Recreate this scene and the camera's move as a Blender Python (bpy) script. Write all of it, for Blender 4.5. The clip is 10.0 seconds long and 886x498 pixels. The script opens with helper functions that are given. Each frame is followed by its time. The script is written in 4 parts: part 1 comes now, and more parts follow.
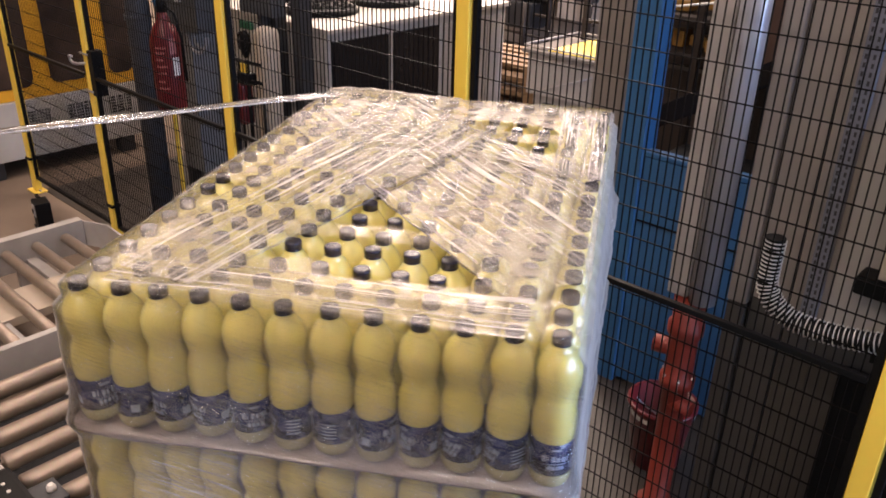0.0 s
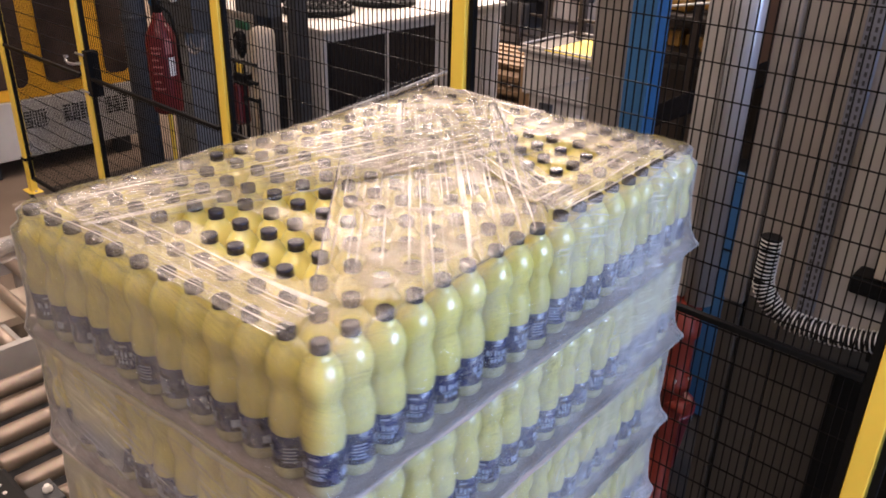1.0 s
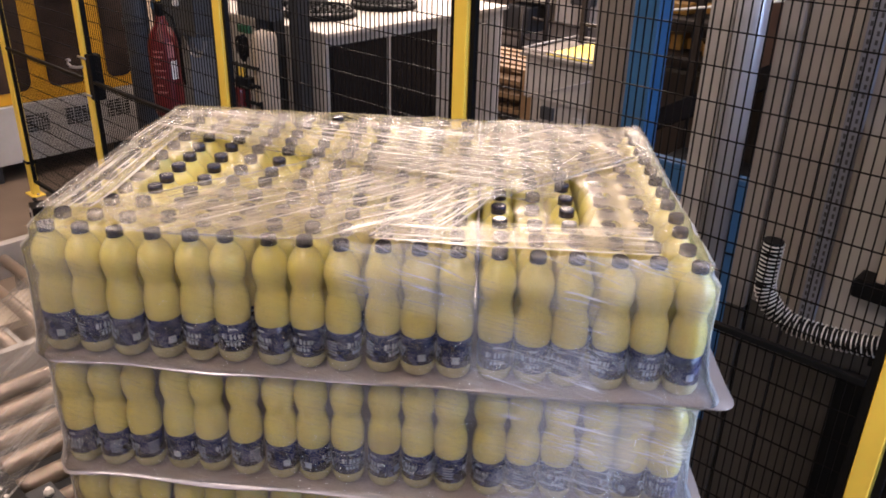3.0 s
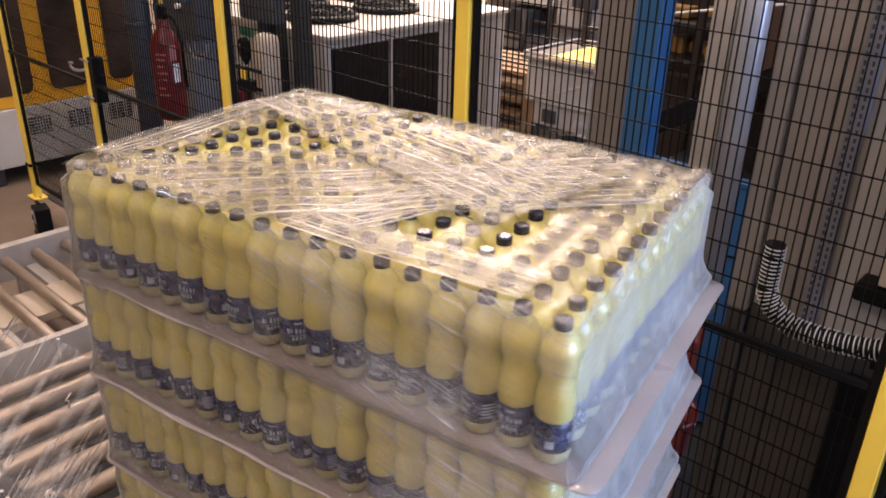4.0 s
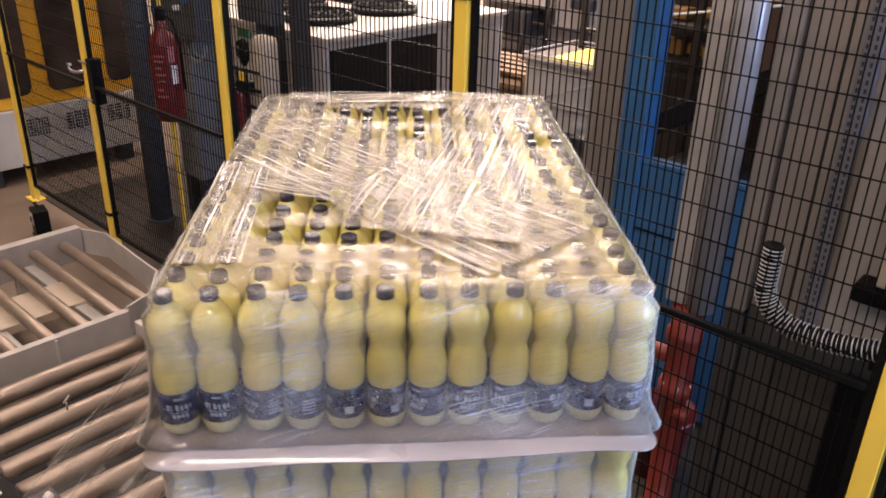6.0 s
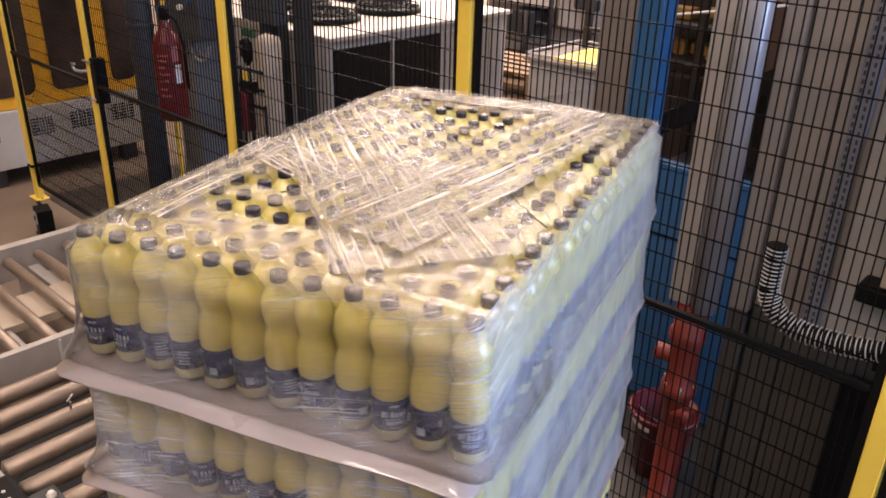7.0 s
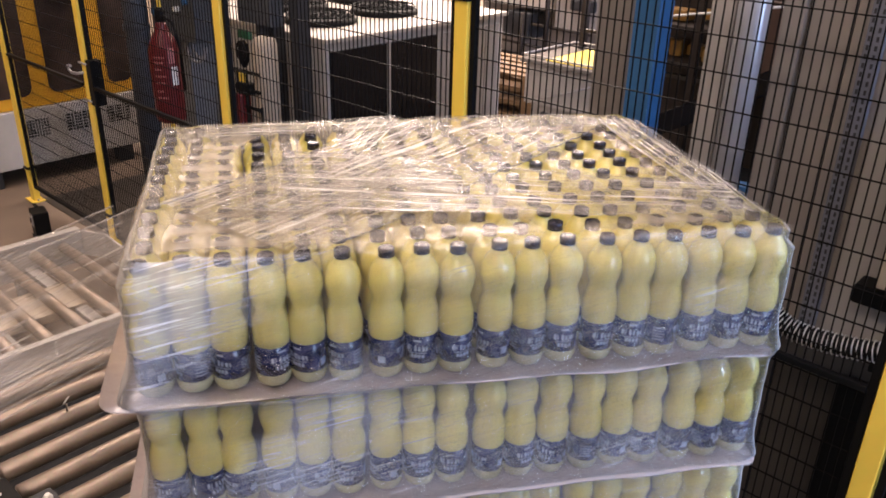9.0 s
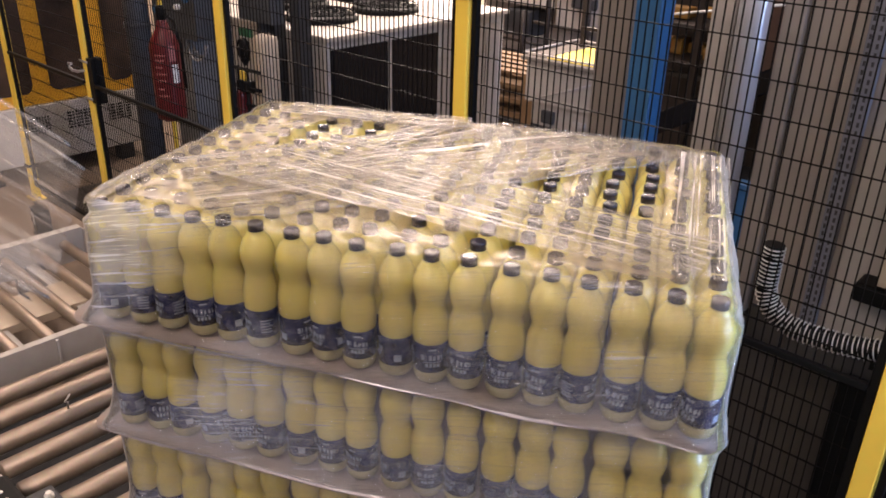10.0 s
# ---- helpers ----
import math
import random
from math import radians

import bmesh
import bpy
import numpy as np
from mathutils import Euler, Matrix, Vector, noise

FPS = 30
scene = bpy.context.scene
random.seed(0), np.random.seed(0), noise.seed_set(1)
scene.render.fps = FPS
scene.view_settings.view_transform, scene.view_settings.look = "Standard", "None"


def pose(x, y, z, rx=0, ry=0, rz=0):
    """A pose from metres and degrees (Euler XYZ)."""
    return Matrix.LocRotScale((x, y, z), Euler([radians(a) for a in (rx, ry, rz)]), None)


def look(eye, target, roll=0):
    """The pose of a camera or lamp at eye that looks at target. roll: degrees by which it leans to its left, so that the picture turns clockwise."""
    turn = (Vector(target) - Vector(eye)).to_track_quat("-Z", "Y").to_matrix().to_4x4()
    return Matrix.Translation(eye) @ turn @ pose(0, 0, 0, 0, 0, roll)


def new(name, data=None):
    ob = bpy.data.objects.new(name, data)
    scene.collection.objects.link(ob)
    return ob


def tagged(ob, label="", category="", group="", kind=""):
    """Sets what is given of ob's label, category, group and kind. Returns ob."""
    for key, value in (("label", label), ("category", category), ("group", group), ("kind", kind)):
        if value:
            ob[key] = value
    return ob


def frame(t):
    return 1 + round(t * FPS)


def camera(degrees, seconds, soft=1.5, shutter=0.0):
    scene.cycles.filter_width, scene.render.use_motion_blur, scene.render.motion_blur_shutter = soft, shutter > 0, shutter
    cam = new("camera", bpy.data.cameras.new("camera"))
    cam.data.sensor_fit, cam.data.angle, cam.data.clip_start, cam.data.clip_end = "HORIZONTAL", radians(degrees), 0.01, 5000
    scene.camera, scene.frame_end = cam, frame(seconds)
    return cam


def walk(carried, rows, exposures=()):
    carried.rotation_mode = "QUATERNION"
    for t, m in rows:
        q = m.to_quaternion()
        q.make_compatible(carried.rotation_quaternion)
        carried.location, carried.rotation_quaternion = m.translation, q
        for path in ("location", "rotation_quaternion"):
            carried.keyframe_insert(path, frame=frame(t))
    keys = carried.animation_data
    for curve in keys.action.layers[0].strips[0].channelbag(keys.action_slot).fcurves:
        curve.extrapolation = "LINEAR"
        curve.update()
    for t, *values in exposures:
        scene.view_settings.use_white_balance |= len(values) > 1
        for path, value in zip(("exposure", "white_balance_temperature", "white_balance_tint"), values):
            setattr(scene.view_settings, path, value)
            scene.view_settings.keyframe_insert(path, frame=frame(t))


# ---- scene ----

FOV = 57.24
cam = camera(FOV, 10.0, soft=1.7, shutter=0.5)
EYE = (1.150, -1.158, 2.394)
# small hand shake: seconds, turn to the left and up, in thousandths of a radian
SHAKE = [(0, 2.1, -9.7), (0.5, 1.6, -10.4), (1.0, -2.6, -9.7), (1.5, -3.6, -8.4), (2.0, -4.9, -7.1), (2.5, -2.7, -6.9),
         (2.7, -1.4, -6.3), (3.4, 0.6, -4.2), (4.0, 2.1, -2.0), (4.5, 1.1, -1.0), (5.0, 0, 0), (5.5, -1.0, 0), (5.7, -0.9, 0),
         (6.3, 1.6, -0.4), (7.0, 4.2, -0.6), (7.5, 2.4, 0), (8.0, 1.0, 0.8), (8.5, 0, 1.4), (9.0, 0, 1.4), (9.5, 1.4, 0.1), (10.0, 1.1, -1.0)]


def view(left, up):
    yaw = radians(42.268) + left / 1000
    pitch = -0.4379 + up / 1000
    d = Vector((-math.sin(yaw) * math.cos(pitch), math.cos(yaw) * math.cos(pitch), math.sin(pitch)))
    return look(EYE, Vector(EYE) + d, 1.52)


walk(cam, [(t, view(a, b)) for t, a, b in SHAKE], exposures=[(0, -0.16, 6500, 22), (10, -0.16, 6500, 22)])

# ---- light ----
world = bpy.data.worlds.new("hall")
scene.world = world
world.use_nodes = True
world.node_tree.nodes["Background"].inputs[0].default_value = (0.5, 0.55, 0.62, 1)
world.node_tree.nodes["Background"].inputs[1].default_value = 0.004


def area_lamp(name, m, sx, sy, power, color):
    d = bpy.data.lights.new(name, "AREA")
    d.shape, d.size, d.size_y, d.energy, d.color = "RECTANGLE", sx, sy, power, color
    ob = new(name, d)
    ob.matrix_world = m
    return tagged(ob, kind="structure")


WARM, COOL = (1.0, 0.84, 0.67), (0.45, 0.66, 1.0)
LAMPS = [(-10.0, 4.0), (-6.0, 8.0), (-2.5, 12.0), (-6.5, 2.2), (-1.2, 7.6), (1.5, 10.0), (-4.0, -1.8), (5.0, -5.4), (-9, 11), (-5.2, 5.2), (-12.5, 13.5), (-9.2, 13.6), (-12.8, 10.4), (-8.0, 16.2), (-13.6, 15.6), (2.6, -3.6), (0.0, -6.2)]
for lx, ly in LAMPS:
    area_lamp("lamp_light", pose(lx, ly, 7.3), 2.6, 0.8, 800 if ly > 10 else 215, WARM)
area_lamp("daylight_opening", look((7.9, 1.5, 3.0), (0, 1.5, 3.0)), 6.6, 3.4, 1400, COOL)


# ---- materials ----
def material(name, color, rough=0.5, metal=0.0, grain=0.12, scale=30.0, bump=0.15, stain=0.25, stain_scale=2.5, dark=None, **extra):
    m = bpy.data.materials.new(name)
    m.use_nodes = True
    nt = m.node_tree
    b = nt.nodes["Principled BSDF"]
    tc = nt.nodes.new("ShaderNodeTexCoord")
    fine = nt.nodes.new("ShaderNodeTexNoise")
    fine.inputs["Scale"].default_value, fine.inputs["Detail"].default_value = scale, 5
    wide = nt.nodes.new("ShaderNodeTexNoise")
    wide.inputs["Scale"].default_value, wide.inputs["Detail"].default_value = stain_scale, 4
    for n in (fine, wide):
        nt.links.new(tc.outputs["Object"], n.inputs["Vector"])
    d = dark or tuple(c * 0.45 for c in color)
    ramp = nt.nodes.new("ShaderNodeValToRGB")
    ramp.color_ramp.elements[0].position, ramp.color_ramp.elements[1].position = 0.35, 0.7
    nt.links.new(wide.outputs["Fac"], ramp.inputs["Fac"])
    mixa = nt.nodes.new("ShaderNodeMix")
    mixa.data_type = "RGBA"
    mixa.inputs["A"].default_value, mixa.inputs["B"].default_value = (*color, 1), (*d, 1)
    mul = nt.nodes.new("ShaderNodeMath")
    mul.operation = "MULTIPLY"
    mul.inputs[1].default_value = stain
    nt.links.new(ramp.outputs["Color"], mul.inputs[0])
    nt.links.new(mul.outputs[0], mixa.inputs["Factor"])
    mixb = nt.nodes.new("ShaderNodeMix")
    mixb.data_type, mixb.blend_type = "RGBA", "MULTIPLY"
    mixb.inputs["Factor"].default_value = grain
    nt.links.new(mixa.outputs["Result"], mixb.inputs["A"])
    nt.links.new(fine.outputs["Color"], mixb.inputs["B"])
    nt.links.new(mixb.outputs["Result"], b.inputs["Base Color"])
    rr = nt.nodes.new("ShaderNodeMapRange")
    rr.inputs["To Min"].default_value, rr.inputs["To Max"].default_value = max(0.02, rough - 0.1), min(1, rough + 0.12)
    nt.links.new(wide.outputs["Fac"], rr.inputs["Value"])
    nt.links.new(rr.outputs[0], b.inputs["Roughness"])
    b.inputs["Metallic"].default_value = metal
    if bump:
        bp = nt.nodes.new("ShaderNodeBump")
        bp.inputs["Strength"].default_value, bp.inputs["Distance"].default_value = bump, 0.004
        nt.links.new(fine.outputs["Fac"], bp.inputs["Height"])
        nt.links.new(bp.outputs[0], b.inputs["Normal"])
    for k, v in extra.items():
        b.inputs[k.replace("_", " ")].default_value = v
    return m


CONCRETE = material("concrete", (0.17, 0.125, 0.09), 0.6, scale=60, stain=0.5, stain_scale=1.2, bump=0.3)
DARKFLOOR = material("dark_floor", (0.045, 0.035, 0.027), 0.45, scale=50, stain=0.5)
YELLOW = material("yellow_paint", (0.88, 0.62, 0.08), 0.4, grain=0.1, stain=0.2)
ORANGE_YELLOW = material("machine_yellow", (0.85, 0.44, 0.025), 0.4, stain=0.15)
BLACK = material("black_metal", (0.004, 0.004, 0.0045), 0.5, grain=0.2, Specular_IOR_Level=0.15)
WIRE = material("black_wire", (0.0035, 0.003, 0.003), 0.55, bump=0, Specular_IOR_Level=0.12)
GREYWHITE = material("grey_white_paint", (0.52, 0.505, 0.485), 0.5, stain=0.3)
WHITE = material("white_paint", (0.54, 0.50, 0.45), 0.45, stain=0.2)
MIDGREY = material("grey_paint", (0.22, 0.196, 0.178), 0.45, stain=0.35, stain_scale=1.5)
LIGHTGREY = material("light_grey_paint", (0.36, 0.34, 0.33), 0.45, stain=0.3)
DARKGREY = material("dark_grey_paint", (0.035, 0.036, 0.04), 0.5, stain=0.3, Specular_IOR_Level=0.3)
DUCT = material("bluish_grey_plastic", (0.13, 0.135, 0.165), 0.45, stain=0.2)
WALLPAINT = material("hall_wall_paint", (0.12, 0.115, 0.105), 0.7, stain=0.3)
RINGMAT = material("ring_steel", (0.66, 0.63, 0.60), 0.35, 0.1, bump=0)
# brown blotches paint dim reflections and the interior onto an opaque pane
PANE = material("brownish_reflection_pane", (0.085, 0.058, 0.048), 0.18, bump=0, grain=0.2, stain=0.8, stain_scale=3, dark=(0.008, 0.006, 0.006), Specular_IOR_Level=0.5)
RUST = material("rusty_brown_paint", (0.09, 0.045, 0.028), 0.6, stain=0.5)
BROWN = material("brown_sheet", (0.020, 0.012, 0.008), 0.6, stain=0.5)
AMBER = material("amber_plastic", (0.28, 0.15, 0.03), 0.45, stain=0.5, stain_scale=9)
COLUMN = material("blue_grey_paint", (0.075, 0.08, 0.092), 0.45, stain=0.3)
CABINETGREY = material("cabinet_grey_paint", (0.20, 0.205, 0.215), 0.45, stain=0.25)
PIPEPAINT = material("silver_pipe_paint", (0.40, 0.41, 0.46), 0.3, 0.25, grain=0.15, stain=0.3)
TABLETOP = material("dull_table_grey", (0.20, 0.18, 0.165), 0.9, stain=0.4, Specular_IOR_Level=0.1)
PANELGREY = material("pale_panel_grey", (0.35, 0.322, 0.30), 0.45, stain=0.35, stain_scale=1.5)
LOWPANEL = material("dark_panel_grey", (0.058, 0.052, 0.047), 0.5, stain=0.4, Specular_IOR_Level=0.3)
SLATE = material("slate_paint", (0.075, 0.078, 0.085), 0.45, stain=0.3, Specular_IOR_Level=0.3)
BLUE = material("blue_paint", (0.024, 0.11, 0.25), 0.4, stain=0.35)
RED = material("red_paint", (0.14, 0.008, 0.010), 0.35, stain=0.25)
ORANGERED = material("orange_red_paint", (0.24, 0.030, 0.018), 0.5, stain=0.45)
STEEL = material("steel_pipe", (0.50, 0.48, 0.50), 0.32, 0.8, grain=0.2, stain=0.3)
ROLLER = material("roller_steel", (0.36, 0.29, 0.235), 0.42, 0.55, grain=0.3, scale=80, stain=0.5, stain_scale=5, dark=(0.20, 0.14, 0.09))
FRAME = material("conveyor_paint", (0.42, 0.39, 0.36), 0.5, stain=0.4, stain_scale=5)
GLASSDARK = material("dark_pane", (0.008, 0.008, 0.010), 0.2, bump=0, grain=0.05, Specular_IOR_Level=0.2)
WOOD = material("pallet_wood", (0.21, 0.125, 0.06), 0.75, scale=40, stain=0.5, stain_scale=6)
BRIGHTYELLOW = material("bright_yellow_sheet", (0.85, 0.66, 0.04), 0.5, stain=0.1)
PALELABEL = material("pale_label", (0.75, 0.75, 0.73), 0.5, stain=0.05)
PALEPRINT = material("pale_pink_print", (0.45, 0.16, 0.15), 0.5, stain=0.3, stain_scale=40)
BEIGE = material("beige_plastic", (0.48, 0.40, 0.31), 0.5, stain=0.2)
CAPMAT = material("cap_plastic", (0.012, 0.010, 0.022), 0.25, grain=0.1, stain=0.1, bump=0)
LABELMAT = material("navy_label", (0.006, 0.011, 0.050), 0.25, grain=0.3, scale=90, stain=0.8, stain_scale=38, dark=(0.022, 0.038, 0.17), bump=0, Coat_Weight=0.5)
INK = material("label_print", (0.42, 0.50, 0.66), 0.4, grain=0.3, scale=140, stain=0.5, stain_scale=60, bump=0)
BOTTLEFOOT = material("clear_bottle_foot", (0.46, 0.43, 0.24), 0.18, grain=0.15, stain=0.4, stain_scale=25, bump=0, Coat_Weight=0.8)
LAMPMAT = bpy.data.materials.new("lamp_diffuser")
LAMPMAT.use_nodes = True
LAMPMAT.node_tree.nodes["Principled BSDF"].inputs["Emission Color"].default_value = (*WARM, 1)
LAMPMAT.node_tree.nodes["Principled BSDF"].inputs["Emission Strength"].default_value = 11


def juice_material():
    m = bpy.data.materials.new("cloudy_lemon_drink")
    m.use_nodes = True
    nt = m.node_tree
    b = nt.nodes["Principled BSDF"]
    info = nt.nodes.new("ShaderNodeObjectInfo")
    tc = nt.nodes.new("ShaderNodeTexCoord")
    n = nt.nodes.new("ShaderNodeTexNoise")
    n.inputs["Scale"].default_value = 14
    nt.links.new(tc.outputs["Object"], n.inputs["Vector"])
    add = nt.nodes.new("ShaderNodeMath")
    add.operation = "ADD"
    nt.links.new(n.outputs["Fac"], add.inputs[0])
    nt.links.new(info.outputs["Random"], add.inputs[1])
    half = nt.nodes.new("ShaderNodeMath")
    half.operation = "MULTIPLY"
    half.inputs[1].default_value = 0.5
    nt.links.new(add.outputs[0], half.inputs[0])
    mix = nt.nodes.new("ShaderNodeMix")
    mix.data_type = "RGBA"
    mix.inputs["A"].default_value = (0.67, 0.585, 0.165, 1)
    mix.inputs["B"].default_value = (0.74, 0.67, 0.26, 1)
    nt.links.new(half.outputs[0], mix.inputs["Factor"])
    nt.links.new(mix.outputs["Result"], b.inputs["Base Color"])
    b.inputs["Roughness"].default_value = 0.35
    b.inputs["Subsurface Weight"].default_value = 0.45
    b.inputs["Subsurface Radius"].default_value = (0.03, 0.025, 0.006)
    b.inputs["Subsurface Scale"].default_value = 1.0
    b.inputs["Coat Weight"].default_value = 1.0
    b.inputs["Coat Roughness"].default_value = 0.06
    return m


JUICE = juice_material()


def film_material(name, milk, streak_gain, stretch, slant=(0, 0, 0), bump=0.6, attribute="", tint=(0.95, 0.90, 0.85), rough=0.16, ior=1.5, window=(0.52, 0.70), haze=0.0, torn=False):
    """Clear stretch film: see-through, milky where it lies thick and by its milk attribute, glossy, with streaks along
    one direction.
    """
    m = bpy.data.materials.new(name)
    m.use_nodes = True
    nt = m.node_tree
    nt.nodes.remove(nt.nodes["Principled BSDF"])
    out = nt.nodes["Material Output"]

    def node(kind, **values):
        n = nt.nodes.new(kind)
        for k, v in values.items():
            n.inputs[k.replace("_", " ")].default_value = v
        return n

    tc = node("ShaderNodeTexCoord")
    dot = nt.nodes.new("ShaderNodeVectorMath")
    dot.operation = "DOT_PRODUCT"
    dot.inputs[1].default_value = slant
    nt.links.new(tc.outputs["Object"], dot.inputs[0])
    shift = nt.nodes.new("ShaderNodeCombineXYZ")
    nt.links.new(dot.outputs["Value"], shift.inputs["Z"])
    moved = nt.nodes.new("ShaderNodeVectorMath")
    nt.links.new(tc.outputs["Object"], moved.inputs[0])
    nt.links.new(shift.outputs[0], moved.inputs[1])
    mp = node("ShaderNodeMapping", Scale=stretch)
    nt.links.new(moved.outputs[0], mp.inputs["Vector"])
    streak = node("ShaderNodeTexNoise", Scale=1.0, Detail=2.0, Roughness=0.5)
    nt.links.new(mp.outputs[0], streak.inputs["Vector"])
    blot = node("ShaderNodeTexNoise", Scale=4.5, Detail=4.0)
    nt.links.new(tc.outputs["Object"], blot.inputs["Vector"])
    s = node("ShaderNodeMapRange", From_Min=window[0], From_Max=window[1], To_Min=0.0, To_Max=streak_gain)
    nt.links.new(streak.outputs["Fac"], s.inputs["Value"])
    where = node("ShaderNodeMapRange", From_Min=0.40, From_Max=0.60, To_Min=0.15, To_Max=1.0)
    nt.links.new(blot.outputs["Fac"], where.inputs["Value"])
    sm = nt.nodes.new("ShaderNodeMath")
    sm.operation = "MULTIPLY"
    nt.links.new(s.outputs[0], sm.inputs[0])
    nt.links.new(where.outputs[0], sm.inputs[1])
    p = node("ShaderNodeMapRange", From_Min=0.35, From_Max=0.65, To_Min=milk[0], To_Max=milk[1])
    nt.links.new(blot.outputs["Fac"], p.inputs["Value"])
    thick = p.outputs[0]
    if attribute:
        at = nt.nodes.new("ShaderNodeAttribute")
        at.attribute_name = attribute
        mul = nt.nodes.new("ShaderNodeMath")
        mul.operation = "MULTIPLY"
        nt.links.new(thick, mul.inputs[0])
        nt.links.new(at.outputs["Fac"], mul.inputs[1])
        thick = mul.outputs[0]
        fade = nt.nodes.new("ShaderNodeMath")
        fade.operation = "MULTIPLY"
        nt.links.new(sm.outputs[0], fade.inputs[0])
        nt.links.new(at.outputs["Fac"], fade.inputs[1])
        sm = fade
    add = nt.nodes.new("ShaderNodeMath")
    add.operation, add.use_clamp = "ADD", True
    nt.links.new(sm.outputs[0], add.inputs[0])
    nt.links.new(thick, add.inputs[1])
    crinkle = node("ShaderNodeTexNoise", Scale=16.0, Detail=5.0)
    nt.links.new(tc.outputs["Object"], crinkle.inputs["Vector"])
    bq = node("ShaderNodeBump", Strength=0.5, Distance=0.012)
    nt.links.new(crinkle.outputs["Fac"], bq.inputs["Height"])
    bp = node("ShaderNodeBump", Strength=bump, Distance=0.006)
    nt.links.new(streak.outputs["Fac"], bp.inputs["Height"])
    nt.links.new(bq.outputs[0], bp.inputs["Normal"])
    clear = node("ShaderNodeBsdfTransparent")
    white = node("ShaderNodeBsdfDiffuse", Color=(*tint, 1))
    glow = node("ShaderNodeBsdfTranslucent", Color=(*tint, 1))
    body = node("ShaderNodeMixShader", Fac=0.4)
    nt.links.new(white.outputs[0], body.inputs[1])
    nt.links.new(glow.outputs[0], body.inputs[2])
    mx = nt.nodes.new("ShaderNodeMixShader")
    nt.links.new(add.outputs[0], mx.inputs[0])
    nt.links.new(clear.outputs[0], mx.inputs[1])
    nt.links.new(body.outputs[0], mx.inputs[2])
    gloss = node("ShaderNodeBsdfGlossy", Roughness=rough)
    nt.links.new(bp.outputs[0], gloss.inputs["Normal"])
    fr = node("ShaderNodeFresnel", IOR=ior)
    nt.links.new(bp.outputs[0], fr.inputs["Normal"])
    top = nt.nodes.new("ShaderNodeMixShader")
    strength = fr.outputs[0]
    if torn:
        kept = node("ShaderNodeMapRange", From_Min=0.05, From_Max=0.5, To_Min=0.06, To_Max=1.0)
        nt.links.new(at.outputs["Fac"], kept.inputs["Value"])
        weak = nt.nodes.new("ShaderNodeMath")
        weak.operation = "MULTIPLY"
        nt.links.new(fr.outputs[0], weak.inputs[0])
        nt.links.new(kept.outputs[0], weak.inputs[1])
        strength = weak.outputs[0]
    nt.links.new(strength, top.inputs[0])
    nt.links.new(mx.outputs[0], top.inputs[1])
    nt.links.new(gloss.outputs[0], top.inputs[2])
    last = top
    if haze:
        # soft sheen of many thin layers, stronger at a glancing angle
        sheen = node("ShaderNodeBsdfGlossy", Roughness=0.6)
        nt.links.new(bq.outputs[0], sheen.inputs["Normal"])
        lw = node("ShaderNodeLayerWeight", Blend=0.5)
        hz = node("ShaderNodeMapRange", From_Min=0.45, From_Max=0.95, To_Min=0.0, To_Max=haze)
        nt.links.new(lw.outputs["Facing"], hz.inputs["Value"])
        last = nt.nodes.new("ShaderNodeMixShader")
        nt.links.new(hz.outputs[0], last.inputs[0])
        nt.links.new(top.outputs[0], last.inputs[1])
        nt.links.new(sheen.outputs[0], last.inputs[2])
    nt.links.new(last.outputs[0], out.inputs["Surface"])
    return m


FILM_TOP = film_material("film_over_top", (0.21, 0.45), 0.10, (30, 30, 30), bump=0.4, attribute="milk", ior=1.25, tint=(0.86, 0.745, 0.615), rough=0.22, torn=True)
FILM_BAND = film_material("film_band", (0.03, 0.16), 0.82, (1.0, 185, 1), bump=0.7, rough=0.16, ior=1.25, window=(0.55, 0.64), tint=(0.97, 0.90, 0.80))
# the bluish tint of the side film puts cool daylight into its colour
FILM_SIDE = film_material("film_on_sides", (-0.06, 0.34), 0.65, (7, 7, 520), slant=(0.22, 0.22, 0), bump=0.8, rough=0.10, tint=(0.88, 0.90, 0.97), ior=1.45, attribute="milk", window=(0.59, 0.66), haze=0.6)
FILM_SHEET = film_material("film_sheet", (0.0, 0.07), 0.30, (1.5, 1, 160), bump=0.5, ior=1.25, window=(0.58, 0.66))
FILM_WEB = film_material("film_web", (0.06, 0.22), 0.35, (1.5, 1, 130), bump=0.5, ior=1.3)
SHEETMAT = material("layer_sheet_board", (0.33, 0.275, 0.255), 0.3, scale=18, bump=1.0, stain=0.35, stain_scale=5, Coat_Weight=0.5)


# ---- mesh helpers ----
def bm_box(bm, lo, hi, bevel=0.0):
    r = bmesh.ops.create_cube(bm, size=1.0)
    c = [(a + b) / 2 for a, b in zip(lo, hi)]
    d = [max(1e-4, b - a) for a, b in zip(lo, hi)]
    for v in r["verts"]:
        v.co = Vector((c[0] + v.co.x * d[0], c[1] + v.co.y * d[1], c[2] + v.co.z * d[2]))
    if bevel:
        es = list({e for v in r["verts"] for e in v.link_edges})
        bmesh.ops.bevel(bm, geom=es, offset=min(bevel, min(d) * 0.45), segments=2, affect="EDGES", profile=0.6)
    return bm


def box(lo, hi, bevel=0.004):
    return bm_box(bmesh.new(), lo, hi, bevel)


